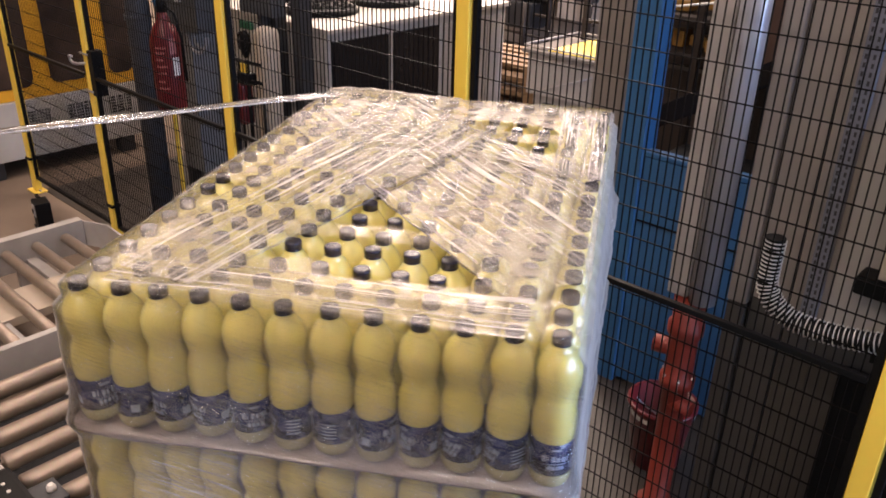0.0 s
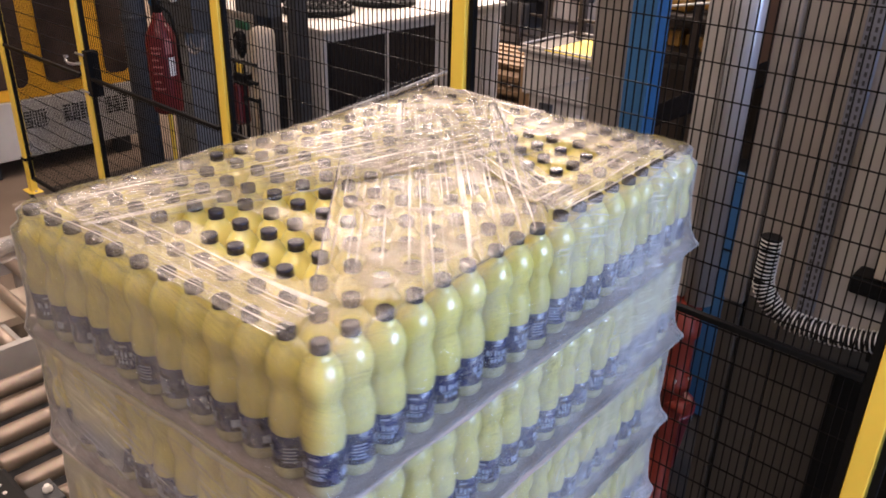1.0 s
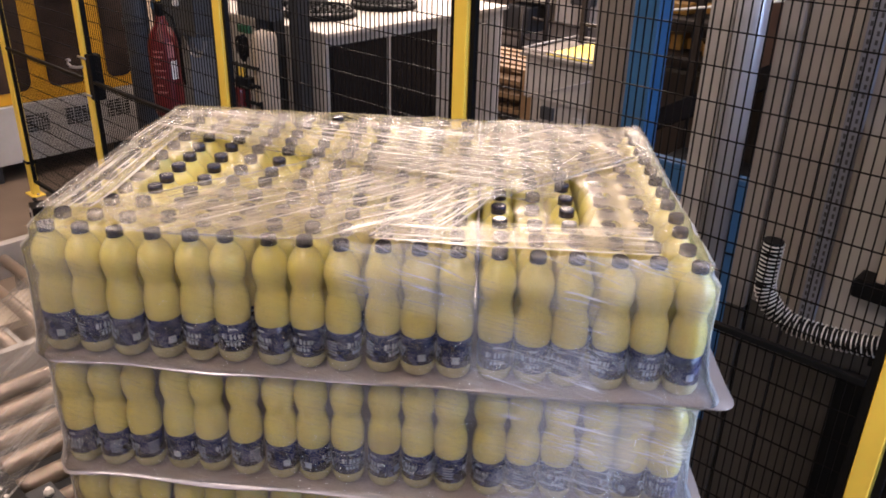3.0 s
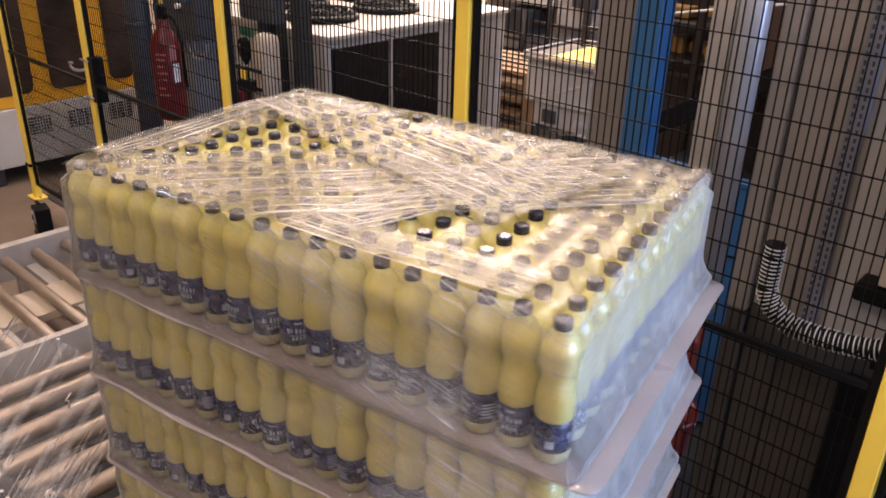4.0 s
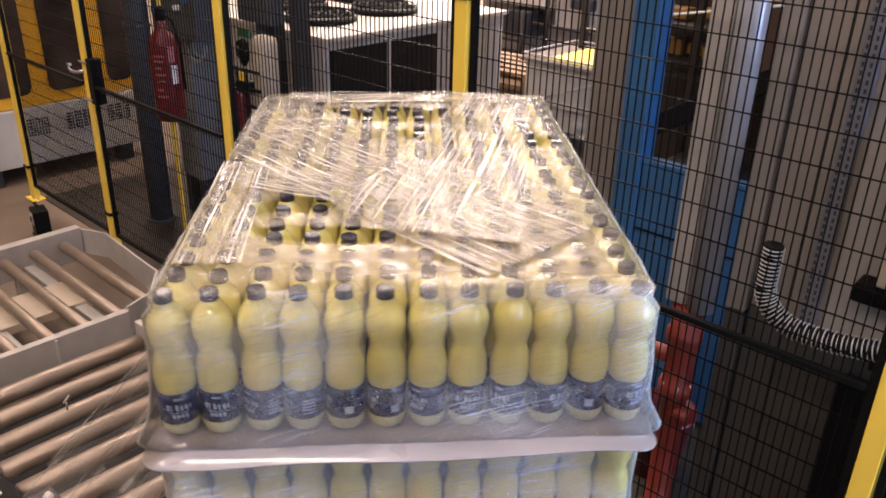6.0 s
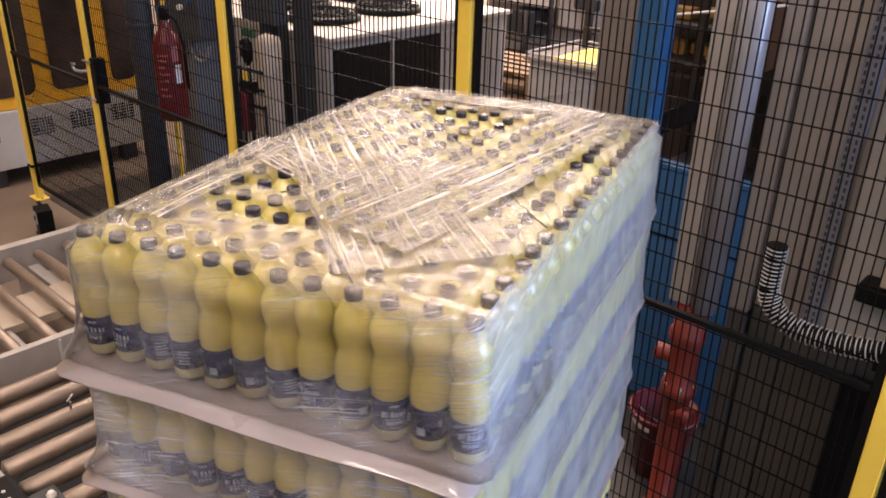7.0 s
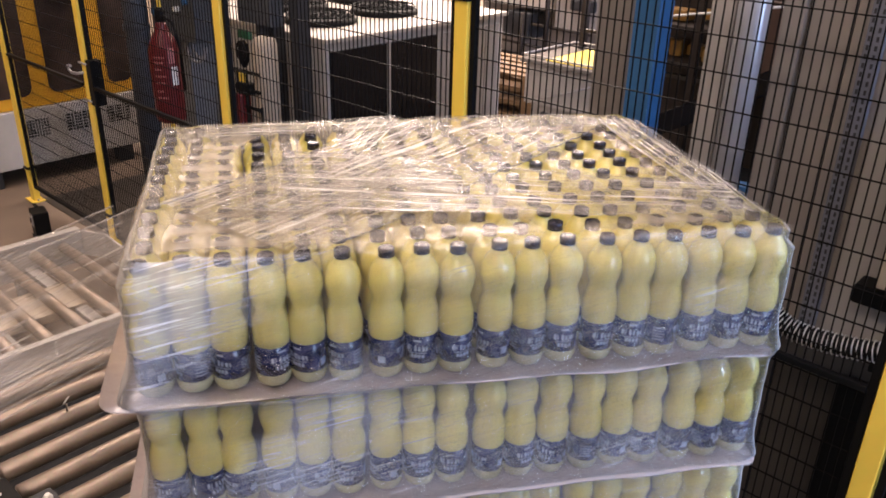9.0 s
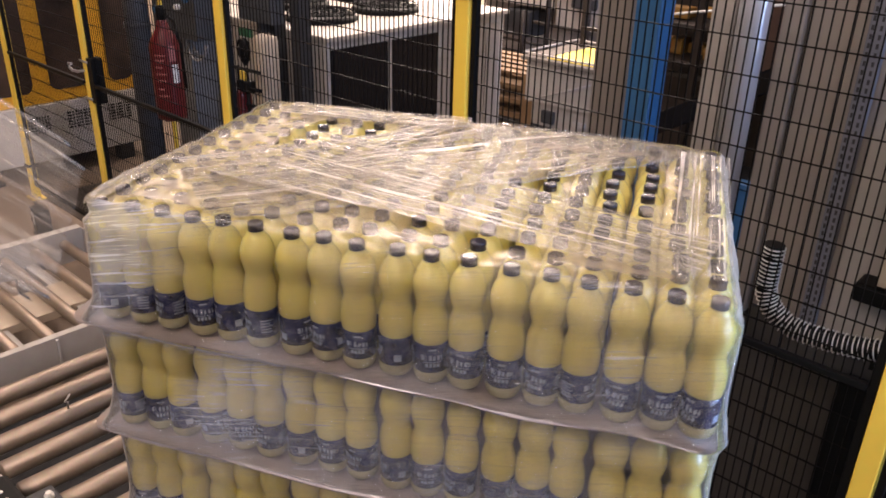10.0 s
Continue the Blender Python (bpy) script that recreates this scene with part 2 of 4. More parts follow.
def rod(bm, a, b, r, n=10, cap=True):
    a, b = Vector(a), Vector(b)
    q = (b - a).to_track_quat("Z", "Y").to_matrix()
    rings = []
    for p in (a, b):
        rings.append([bm.verts.new(p + q @ Vector((r * math.cos(2 * math.pi * i / n), r * math.sin(2 * math.pi * i / n), 0))) for i in range(n)])
    for i in range(n):
        f = bm.faces.new((rings[0][i], rings[0][(i + 1) % n], rings[1][(i + 1) % n], rings[1][i]))
        f.smooth = True
    if cap:
        bm.faces.new(rings[0][::-1])
        bm.faces.new(rings[1])
    return bm


def lathe(profile, n=20, bm=None, at=(0, 0, 0)):
    bm = bm or bmesh.new()
    at = Vector(at)
    rings = []
    for r, z in profile:
        rings.append([bm.verts.new(at + Vector((r * math.cos(2 * math.pi * i / n), r * math.sin(2 * math.pi * i / n), z))) for i in range(n)])
    for a, b in zip(rings, rings[1:]):
        for i in range(n):
            f = bm.faces.new((a[i], a[(i + 1) % n], b[(i + 1) % n], b[i]))
            f.smooth = True
    bm.faces.new(rings[0][::-1])
    bm.faces.new(rings[-1])
    return bm


def tube(points, r, n=10, bm=None):
    bm = bm or bmesh.new()
    pts = [Vector(p) for p in points]
    rings = []
    for k, p in enumerate(pts):
        d = pts[min(k + 1, len(pts) - 1)] - pts[max(k - 1, 0)]
        q = d.to_track_quat("Z", "Y").to_matrix()
        rings.append([bm.verts.new(p + q @ Vector((r * math.cos(2 * math.pi * i / n), r * math.sin(2 * math.pi * i / n), 0))) for i in range(n)])
    for a, b in zip(rings, rings[1:]):
        for i in range(n):
            bm.faces.new((a[i], a[(i + 1) % n], b[(i + 1) % n], b[i])).smooth = True
    bm.faces.new(rings[0][::-1])
    bm.faces.new(rings[-1])
    return bm


def mesh_of(name, bm, *mats):
    me = bpy.data.meshes.new(name)
    bmesh.ops.recalc_face_normals(bm, faces=bm.faces)
    bm.to_mesh(me)
    bm.free()
    for m in mats:
        me.materials.append(m)
    return me


def part(name, bm, mat, parent, label=""):
    ob = new(name, mesh_of(name, bm, mat))
    ob.parent = parent
    if label:
        tagged(ob, label)
    return ob


def thing(name, label, category, group="", kind="", at=(0, 0, 0), turn=0):
    ob = new(name)
    ob.matrix_world = pose(*at, 0, 0, turn)
    return tagged(ob, label, category, group, kind)


def solid(name, bm, mat, label="", category="", group="", kind=""):
    return tagged(new(name, mesh_of(name, bm, mat)), label, category, group, kind)


# ---- hall ----
solid("floor", box((-16, -8, -0.2), (8, 18, 0), 0), CONCRETE, "worn brown concrete factory floor", "floor", kind="structure")
# floor behind the fence, set darker than the concrete
solid("dark_floor_strip", box((-5.1, 1.07, 0.0), (3.0, 5.6, 0.004), 0), DARKFLOOR, "dark brown floor strip behind the guard fence", "floor", kind="structure")
solid("wall_north", box((-16, 18, 0), (8, 18.3, 8), 0), WALLPAINT, "plain grey hall wall", "wall", kind="structure")
solid("wall_west", box((-16.3, -8, 0), (-16, 18, 8), 0), WALLPAINT, "plain grey hall wall", "wall", kind="structure")
solid("wall_south", box((-16, -8.3, 0), (8, -8, 8), 0), WALLPAINT, "plain grey hall wall", "wall", kind="structure")
bm = box((8, -8, 0), (8.3, 18, 1.2), 0)
bm_box(bm, (8, -8, 4.8), (8.3, 18, 8))
bm_box(bm, (8, -8, 1.2), (8.3, -1.9, 4.8))
bm_box(bm, (8, 4.9, 1.2), (8.3, 18, 4.8))
solid("wall_east", bm, WALLPAINT, "plain grey hall wall with a wide window opening", "wall", kind="structure")
solid("ceiling", box((-16, -8, 8), (8, 18, 8.2), 0), GREYWHITE, "pale hall ceiling", "ceiling", kind="structure")


def high_bay(x, y):
    t = thing("ceiling_lamp", "long warm white ceiling lamp", "lamp", "hall lamps", at=(x, y, 7.32))
    part("housing", box((-1.35, -0.45, 0.04), (1.35, 0.45, 0.14)), GREYWHITE, t)
    part("diffuser", box((-1.3, -0.4, 0.01), (1.3, 0.4, 0.04)), LAMPMAT, t, "glowing warm white diffuser")
    for hx in (-0.9, 0.9):
        part("hanger", rod(bmesh.new(), (hx, 0, 0.14), (hx, 0, 0.68), 0.01), DARKGREY, t)


for lx, ly in LAMPS:
    high_bay(lx, ly)

# ---- guard fence ----
FY = 1.03
POSTS = [-5.12, -3.83, -2.31, -0.77, 0.81, 2.35]


fence = thing("guard_fence", "black wire mesh guard fence on yellow steel posts", "fence")


def fence_post(x):
    t = part("post", box((-0.023, -0.025, 0.008), (0.037, 0.025, 2.3), 0.005), YELLOW, fence, "yellow painted square steel post")
    t.location = (x, FY, 0)
    part("floor_flange", box((-0.075, -0.05, 0), (0.075, 0.05, 0.009), 0.003), YELLOW, t)
    for sx in (-0.055, 0.055):
        part("bolt", rod(bmesh.new(), (sx, 0.0, 0.009), (sx, 0, 0.022), 0.009, 6), STEEL, t)
    for z in (0.27, 2.0):
        part("clamp", box((-0.029, -0.034, z - 0.010), (0.046, 0.034, z + 0.010), 0.003), BLACK, t, "black panel clamp")


def fence_panel(x0, x1, z0=0.11, z1=2.2):
    w = x1 - x0
    v, f = [], []

    def wire(lo, hi):
        k = len(v)
        for z in (lo[2], hi[2]):
            for x, y in ((lo[0], lo[1]), (hi[0], lo[1]), (hi[0], hi[1]), (lo[0], hi[1])):
                v.append((x, y, z))
        f.extend([(k, k + 1, k + 5, k + 4), (k + 1, k + 2, k + 6, k + 5), (k + 2, k + 3, k + 7, k + 6), (k + 3, k, k + 4, k + 7), (k + 4, k + 5, k + 6, k + 7), (k, k + 3, k + 2, k + 1)])

    n = round((w - 0.044) / 0.0255)
    for i in range(1, n):
        x = 0.022 + (w - 0.044) * i / n
        wire((x - 0.0018, -0.0018, z0 + 0.02), (x + 0.0018, 0.0018, z1 - 0.02))
    m = round((z1 - z0) / 0.1)
    for i in range(1, m):
        z = z0 + (z1 - z0) * i / m
        wire((0.02, -0.0054, z - 0.0018), (w - 0.02, -0.0018, z + 0.0018))
    me = bpy.data.meshes.new("wire_mesh")
    me.from_pydata(v, [], f)
    me.materials.append(WIRE)
    t = new("mesh_panel", me)
    t.parent = fence
    t.location = (x0, FY, 0)
    tagged(t, "black welded wire mesh panel")
    for nm, lo, hi in (("frame_side", (0, -0.012, z0), (0.022, 0.012, z1)), ("frame_side", (w - 0.022, -0.012, z0), (w, 0.012, z1)),
                       ("bottom_rail", (0.022, -0.012, z0), (w - 0.022, 0.012, z0 + 0.022)), ("top_rail", (0.022, -0.012, z1 - 0.022), (w - 0.022, 0.012, z1)),
                       ("middle_rail", (0.022, -0.028, 1.124), (w - 0.022, -0.006, 1.144))):
        part(nm, box(lo, hi, 0.003), BLACK, t)


for x in POSTS:
    fence_post(x)
for a, b in zip(POSTS, POSTS[1:]):
    fence_panel(a + 0.042, b - 0.028)

# gate latch on the post beside the yellow machine
t = thing("gate_latch", "black gate latch box with a bright hook handle", "latch", at=(-3.83, FY, 0))
part("lock_box", box((0.039, -0.03, 1.02), (0.105, 0.045, 1.30), 0.006), BLACK, t)
for z in (1.045, 1.275):
    part("hinge_bolt", rod(bmesh.new(), (-0.035, -0.034, z), (0.06, -0.034, z), 0.007, 8), STEEL, t)
part("hook_handle", tube([(0.0, -0.03, 1.215), (-0.05, -0.05, 1.205), (-0.10, -0.06, 1.205), (-0.125, -0.065, 1.222), (-0.115, -0.07, 1.245), (-0.08, -0.07, 1.25)], 0.009), STEEL, t, "bright steel hook")


# ---- conveyors ----
def roller(name, parent, a, b, r, mesh_cache={}):
    """A steel roller with necked ends and an axle."""
    a, b = Vector(a), Vector(b)
    l = (b - a).length
    key = (round(l, 3), r)
    if key not in mesh_cache:
        bm = lathe([(0.010, -0.03), (0.010, 0), (r * 0.8, 0.002), (r, 0.008), (r, l - 0.008), (r * 0.8, l - 0.002), (0.010, l), (0.010, l + 0.03)], 20)
        mesh_cache[key] = mesh_of("roller", bm, ROLLER)
    ob = new("roller", mesh_cache[key])
    ob.matrix_world = Matrix.Translation(a) @ (b - a).to_track_quat("Z", "Y").to_matrix().to_4x4()
    ob.parent = parent
    return ob


near = thing("infeed_roller_conveyor", "low roller conveyor with dusty steel rollers beside the turntable", "conveyor")
RZ = 0.35
for i in range(8):
    x = -2.14 + 0.163 * i
    roller("roller", near, (x, -0.50, RZ - 0.038), (x, 0.33, RZ - 0.038), 0.038)
part("side_rail", box((-2.2, 0.34, 0.22), (-0.95, 0.37, 0.395)), FRAME, near, "scuffed cream guide rail")
part("side_rail", box((-2.2, -0.56, 0.20), (-0.95, -0.52, 0.36)), FRAME, near)
for x in (-2.15, -1.05):
    for y in (-0.54, 0.355):
        part("leg", box((x - 0.03, y - 0.018, 0), (x + 0.03, y + 0.018, 0.21)), FRAME, near)
part("wire_hook", tube([(-1.805, -0.17, 0.345), (-1.80, -0.17, 0.385), (-1.785, -0.185, 0.40), (-1.80, -0.155, 0.415)], 0.004, 6), FRAME, near, "bent wire tie")
part("drip_tray", box((-2.2, -0.5, 0.16), (-0.95, 0.33, 0.17)), DARKGREY, near, "dark tray under the rollers")

far = thing("outfeed_roller_conveyor", "white framed roller conveyor with steel rollers and an angled end guard", "conveyor")
for i in range(9):
    y = 0.50 - 0.165 * i
    roller("roller", far, (-3.33, y, 0.365), (-2.33, y, 0.365), 0.03)
part("side_frame", box((-3.40, -1.6, 0.24), (-3.34, 0.62, 0.44), 0.004), FRAME, far, "white painted side channel")
part("side_frame", box((-2.32, -1.6, 0.22), (-2.28, 0.36, 0.41), 0.004), FRAME, far, "white painted side channel")
g = bmesh.new()
gp = [(-3.37, 0.62), (-3.20, 0.70), (-2.55, 0.66), (-2.36, 0.52), (-2.30, 0.36)]
for (xa, ya), (xb, yb) in zip(gp, gp[1:]):
    d = Vector((yb - ya, xa - xb, 0)).normalized() * 0.006
    vs = [g.verts.new((x + s * d.x, y + s * d.y, z)) for z in (0.27, 0.425) for s in (-1, 1) for x, y in ((xa, ya), (xb, yb))]
    for q in ((0, 1, 5, 4), (2, 3, 7, 6), (4, 5, 7, 6), (0, 1, 3, 2), (0, 2, 6, 4), (1, 3, 7, 5)):
        g.faces.new([vs[k] for k in q])
part("end_guard", g, FRAME, far, "angled sheet steel end guard")
for y in (-1.0, -0.55, -0.1, 0.3):
    part("cross_beam", box((-3.34, y - 0.03, 0.25), (-2.32, y + 0.03, 0.30)), FRAME, far)
part("chain_cover", box((-3.0, -1.5, 0.27), (-2.7, 0.4, 0.315)), BEIGE, far)
for x in (-3.37, -2.30):
    for y in (-0.9, 0.25):
        part("leg", box((x - 0.02, y - 0.03, 0), (x + 0.02, y + 0.03, 0.25)), FRAME, far)
for y in (-0.62, -0.30, 0.0):
    part("bracket", box((-2.281, y - 0.006, 0.24), (-2.268, y + 0.006, 0.40), 0.002), GREYWHITE, far)

t = thing("sensor_stand", "black photocell box on a short floor stand", "sensor", at=(-4.40, 0.78, 0), turn=-12)
part("base", box((-0.07, -0.06, 0), (0.07, 0.06, 0.012)), BLACK, t)
part("housing", box((-0.075, -0.05, 0.012), (0.075, 0.05, 0.20), 0.008), BLACK, t)
part("lens_plate", box((-0.02, -0.058, 0.10), (0.05, -0.049, 0.18)), LIGHTGREY, t, "pale sensor plate")
part("lens", rod(bmesh.new(), (0.015, -0.064, 0.14), (0.015, -0.056, 0.14), 0.018, 14), BLACK, t)
part("bracket", box((-0.14, -0.012, 0.19), (-0.06, 0.012, 0.205)), BLACK, t)

table = thing("turntable", "round dark steel turntable under the pallet", "turntable")
part("base_ring", lathe([(0.52, 0.0), (0.56, 0.02), (0.56, 0.27), (0.5, 0.28)], 48), DARKGREY, table)
for k in range(6):
    y = -0.40 + 0.16 * k
    roller("roller", table, (-0.36, y, 0.316), (0.36, y, 0.316), 0.036)

t = thing("drive_cover", "black drive cover with a bright bolt by the conveyor", "cover")
part("cover", box((-1.50, -0.85, 0.0), (-1.02, -0.52, 0.415), 0.02), BLACK, t)
part("tab", box((-1.33, -0.53, 0.395), (-1.20, -0.435, 0.412), 0.006), DARKGREY, t)
part("bolt", lathe([(0.017, 0), (0.017, 0.012), (0.010, 0.016), (0.010, 0.024)], 12, at=(-1.268, -0.468, 0.412)), RINGMAT, t, "bright bolt head")
for x in (-1.405, -1.355):
    part("screw", lathe([(0.007, 0), (0.007, 0.004)], 10, at=(x, -0.575, 0.415)), RINGMAT, t)

# ---- behind the fence ----
t = thing("moulding_machine", "orange-yellow machine with dark rounded windows on a grey-white vented base", "machine")
X = -5.5
part("base_panel", box((X - 1.2, -0.6, 0.14), (X, 2.22, 0.60), 0.01), GREYWHITE, t, "grey-white lower housing")
wins = [(0.1, 0.72), (0.86, 1.30), (1.44, 1.74), (1.93, 2.14)]
part("door_panel", box((X - 1.2, -0.6, 0.604), (X - 0.02, 2.22, 2.4), 0.01), ORANGE_YELLOW, t)
for a, b in wins:
    bm = bmesh.new()
    pts = []
    for cx, cz, s in ((a + 0.06, 0.76, 180), (b - 0.06, 0.76, 270), (b - 0.06, 2.2, 0), (a + 0.06, 2.2, 90)):
        pts += [(cx + 0.06 * math.cos(radians(s + k * 22.5)), cz + 0.06 * math.sin(radians(s + k * 22.5))) for k in range(5)]
    vs = [bm.verts.new((X - 0.012, y, z)) for y, z in pts]
    f = bm.faces.new(vs)
    r = bmesh.ops.extrude_face_region(bm, geom=[f])
    bmesh.ops.translate(bm, verts=[q for q in r["geom"] if isinstance(q, bmesh.types.BMVert)], vec=(-0.015, 0, 0))
    part("window", bm, PANE, t, "dark window with rounded corners")
for y0 in (0.75, 1.17, 1.51, 1.86):
    v = part("vent", box((X - 0.005, y0, 0.36), (X + 0.004, y0 + 0.22, 0.52), 0.002), GREYWHITE, t)
    for i in range(9):
        for k in range(6):
            yy, zz = y0 + 0.012 + i * 0.0225, 0.372 + k * 0.0245
            part("slot", box((X + 0.003, yy, zz), (X + 0.0055, yy + 0.015, zz + 0.016), 0), BLACK, v)
for y in (-0.4, 0.9, 2.0):
    part("foot", box((X - 0.14, y - 0.06, 0), (X - 0.02, y + 0.06, 0.14)), DARKGREY, t)

t = thing("round_column", "dark grey painted round pipe column", "column", at=(-4.1, 1.52, 0))
part("shaft", lathe([(0.080, 0), (0.080, 3.0)], 24), COLUMN, t)
part("pipe_clamp", lathe([(0.080, 1.38), (0.088, 1.382), (0.088, 1.415), (0.080, 1.417)], 24), SLATE, t)
part("base_flange", lathe([(0.11, 0), (0.11, 0.02)], 24), SLATE, t)

t = thing("fire_extinguisher", "red fire extinguisher with a pale label on a yellow backed bracket", "extinguisher", at=(-3.37, 1.30, 0.95))
part("cylinder", lathe([(0.06, 0), (0.085, 0.012), (0.09, 0.04), (0.09, 0.43), (0.084, 0.47), (0.066, 0.51), (0.042, 0.545), (0.032, 0.58), (0.03, 0.6)], 24), RED, t)
part("valve", lathe([(0.03, 0.6), (0.03, 0.66), (0.02, 0.68)], 12), BLACK, t)
part("hose", tube([(0.03, 0.0, 0.64), (0.085, 0.03, 0.6), (0.10, 0.05, 0.45), (0.095, 0.06, 0.2)], 0.009), BLACK, t)
def wrap_patch(a0, a1, z0, z1, r):
    bm = bmesh.new()
    cols = []
    for k in range(7):
        a = radians(a0 + (a1 - a0) * k / 6)
        cols.append([bm.verts.new((q * math.cos(a), q * math.sin(a), z)) for q, z in ((r, z0), (r + 0.0012, z0), (r + 0.0012, z1), (r, z1))])
    for u, w in zip(cols, cols[1:]):
        for k in range(3):
            bm.faces.new((u[k], w[k], w[k + 1], u[k + 1]))
    return bm


part("instruction_label", wrap_patch(-12, 16, 0.24, 0.35, 0.0902), PALELABEL, t, "pale instruction label")
for k, z in enumerate((0.40, 0.37, 0.33, 0.29, 0.25, 0.20, 0.16)):
    part("print_bar", wrap_patch(-75, -32 - 6 * (k % 3), z, z + 0.012, 0.0902), PALEPRINT, t)
part("marking_plate", wrap_patch(-16, 8, 0.37, 0.46, 0.0902), PALEPRINT, t)
part("wall_bracket", box((-0.165, 0.085, 0.2), (0.03, 0.098, 0.26), 0.003), BLACK, t)
part("back_board", box((-0.20, 0.092, -0.9), (-0.165, 0.11, 1.3), 0.003), YELLOW, t, "yellow marker strip")

t = thing("control_cabinet", "grey steel control cabinet with buttons and a cable loop", "cabinet")
part("body", box((-4.12, 1.75, 0.30), (-3.86, 2.02, 1.50), 0.01), CABINETGREY, t)
part("door", box((-3.862, 1.77, 0.34), (-3.848, 2.00, 1.46), 0.005), CABINETGREY, t)
top_box = part("button_box", box((-4.10, 1.64, 1.345), (-3.57, 1.84, 2.3), 0.01), SLATE, t, "darker grey upper box with buttons")
part("push_button", rod(bmesh.new(), (-4.01, 1.645, 1.50), (-4.01, 1.60, 1.50), 0.024, 16), BLUE, top_box, "blue push button")
part("pale_knob", rod(bmesh.new(), (-3.75, 1.645, 1.545), (-3.75, 1.61, 1.545), 0.018, 16), PALELABEL, top_box)
part("blue_knob", rod(bmesh.new(), (-3.64, 1.645, 1.60), (-3.64, 1.61, 1.60), 0.018, 16), BLUE, top_box)
for cx, rr in ((-3.72, 0.115), (-3.69, 0.085)):
    part("cable_loop", tube([(cx + rr * math.cos(math.pi + a * 0.242), 1.715 + 0.012 * (rr < 0.1), 1.31 + rr * math.sin(math.pi + a * 0.242)) for a in range(14)], 0.009), LIGHTGREY, t, "looped grey cable")
for x in (-4.08, -3.90):
    part("leg", box((x - 0.03, 1.76, 0), (x + 0.03, 2.0, 0.30)), DARKGREY, t)

t = thing("switch_box", "dark grey switch box on a post with a pale marking", "box")
part("body", box((-3.78, 2.10, 1.42), (-3.40, 2.20, 2.2), 0.008), SLATE, t)
part("post", box((-3.62, 2.13, 0), (-3.56, 2.19, 1.42), 0.004), DARKGREY, t)
for k in range(4):
    part("marking", box((-3.66 + 0.032 * k, 2.097, 1.585), (-3.64 + 0.032 * k, 2.101, 1.605), 0), PALELABEL, t)

t = thing("cooling_unit", "white cooling unit with black glass doors and round fans on top", "machine")
part("housing", box((-5.1, 2.42, 0.1), (-3.24, 4.35, 1.297), 0.012), GREYWHITE, t)
part("top_plate", box((-5.12, 2.40, 1.30), (-3.2, 4.37, 1.333), 0.006), WHITE, t, "white top plate")
for a, b in ((2.46, 2.98), (3.01, 3.52)):
    part("door", box((-3.243, a, 0.16), (-3.215, b, 1.24), 0.004), GLASSDARK, t, "black glossy door panel")
part("divider", box((-3.243, 2.982, 0.16), (-3.205, 3.008, 1.25), 0.003), LIGHTGREY, t)
for a in (3.58, 3.76, 3.94, 4.12):
    part("side_panel", box((-3.243, a, 0.16), (-3.225, a + 0.16, 1.24), 0.004), LIGHTGREY, t)
part("foot", box((-5.0, 2.5, 0), (-3.3, 4.3, 0.1)), DARKGREY, t)
for x, y in ((-3.80, 2.84), (-3.80, 3.50), (-4.45, 3.10), (-4.45, 3.80)):
    fan = part("fan", lathe([(0.27, 1.333), (0.28, 1.34), (0.26, 1.375), (0.25, 1.375), (0.24, 1.345)], 32, at=(x, y, 0)), BLACK, t, "black round fan with a wire guard")
    for rr in (0.08, 0.14, 0.20, 0.25):
        part("guard_ring", tube([(x + rr * math.cos(k * 0.2618), y + rr * math.sin(k * 0.2618), 1.395) for k in range(25)], 0.006, 5), BLACK, fan)
    for k in range(8):
        part("guard_spoke", rod(bmesh.new(), (x, y, 1.40), (x + 0.26 * math.cos(k * 0.785), y + 0.26 * math.sin(k * 0.785), 1.385), 0.005, 5), BLACK, fan)

t = thing("valve_stand", "cream pipe tank with black valves and a hand wheel", "valves")
part("tank", lathe([(0.06, 0), (0.082, 0.02), (0.082, 1.32), (0.070, 1.365), (0.03, 1.38)], 20, at=(-3.385, 2.03, 0)), BEIGE, t, "cream upright tank")
part("hand_wheel", tube([(-3.53 + 0.05 * math.cos(k * 0.524), 1.94, 1.27 + 0.06 * math.sin(k * 0.524)) for k in range(13)], 0.010, 8), BLACK, t)
part("valve_body", lathe([(0.014, 1.16), (0.032, 1.20), (0.040, 1.25), (0.032, 1.31), (0.014, 1.34)], 12, at=(-3.53, 1.96, 0)), BLACK, t)
part("valve_body", box((-3.60, 1.92, 0.98), (-3.46, 2.0, 1.06), 0.015), BLACK, t)
part("yellow_tag", box((-3.55, 1.915, 1.07), (-3.48, 1.925, 1.13), 0.002), YELLOW, t)
for z in (0.90, 1.02, 1.14):
    part("pipe", rod(bmesh.new(), (-3.66, 1.95, z - 0.01), (-3.33, 1.93, z + 0.005), 0.012), BLACK, t)
for x in (-3.60, -3.50, -3.345):
    part("pipe", rod(bmesh.new(), (x, 1.945, 0), (x, 1.945, 1.15 if x < -3.4 else 0.92), 0.011), BLACK, t)
part("green_cover", box((-3.60, 1.97, 1.345), (-3.47, 2.0, 1.40), 0.01), material("green_plastic", (0.02, 0.12, 0.05), 0.5), t)
part("red_cover", box((-3.62, 1.9, 0.70), (-3.52, 1.99, 0.98), 0.02), RED, t)

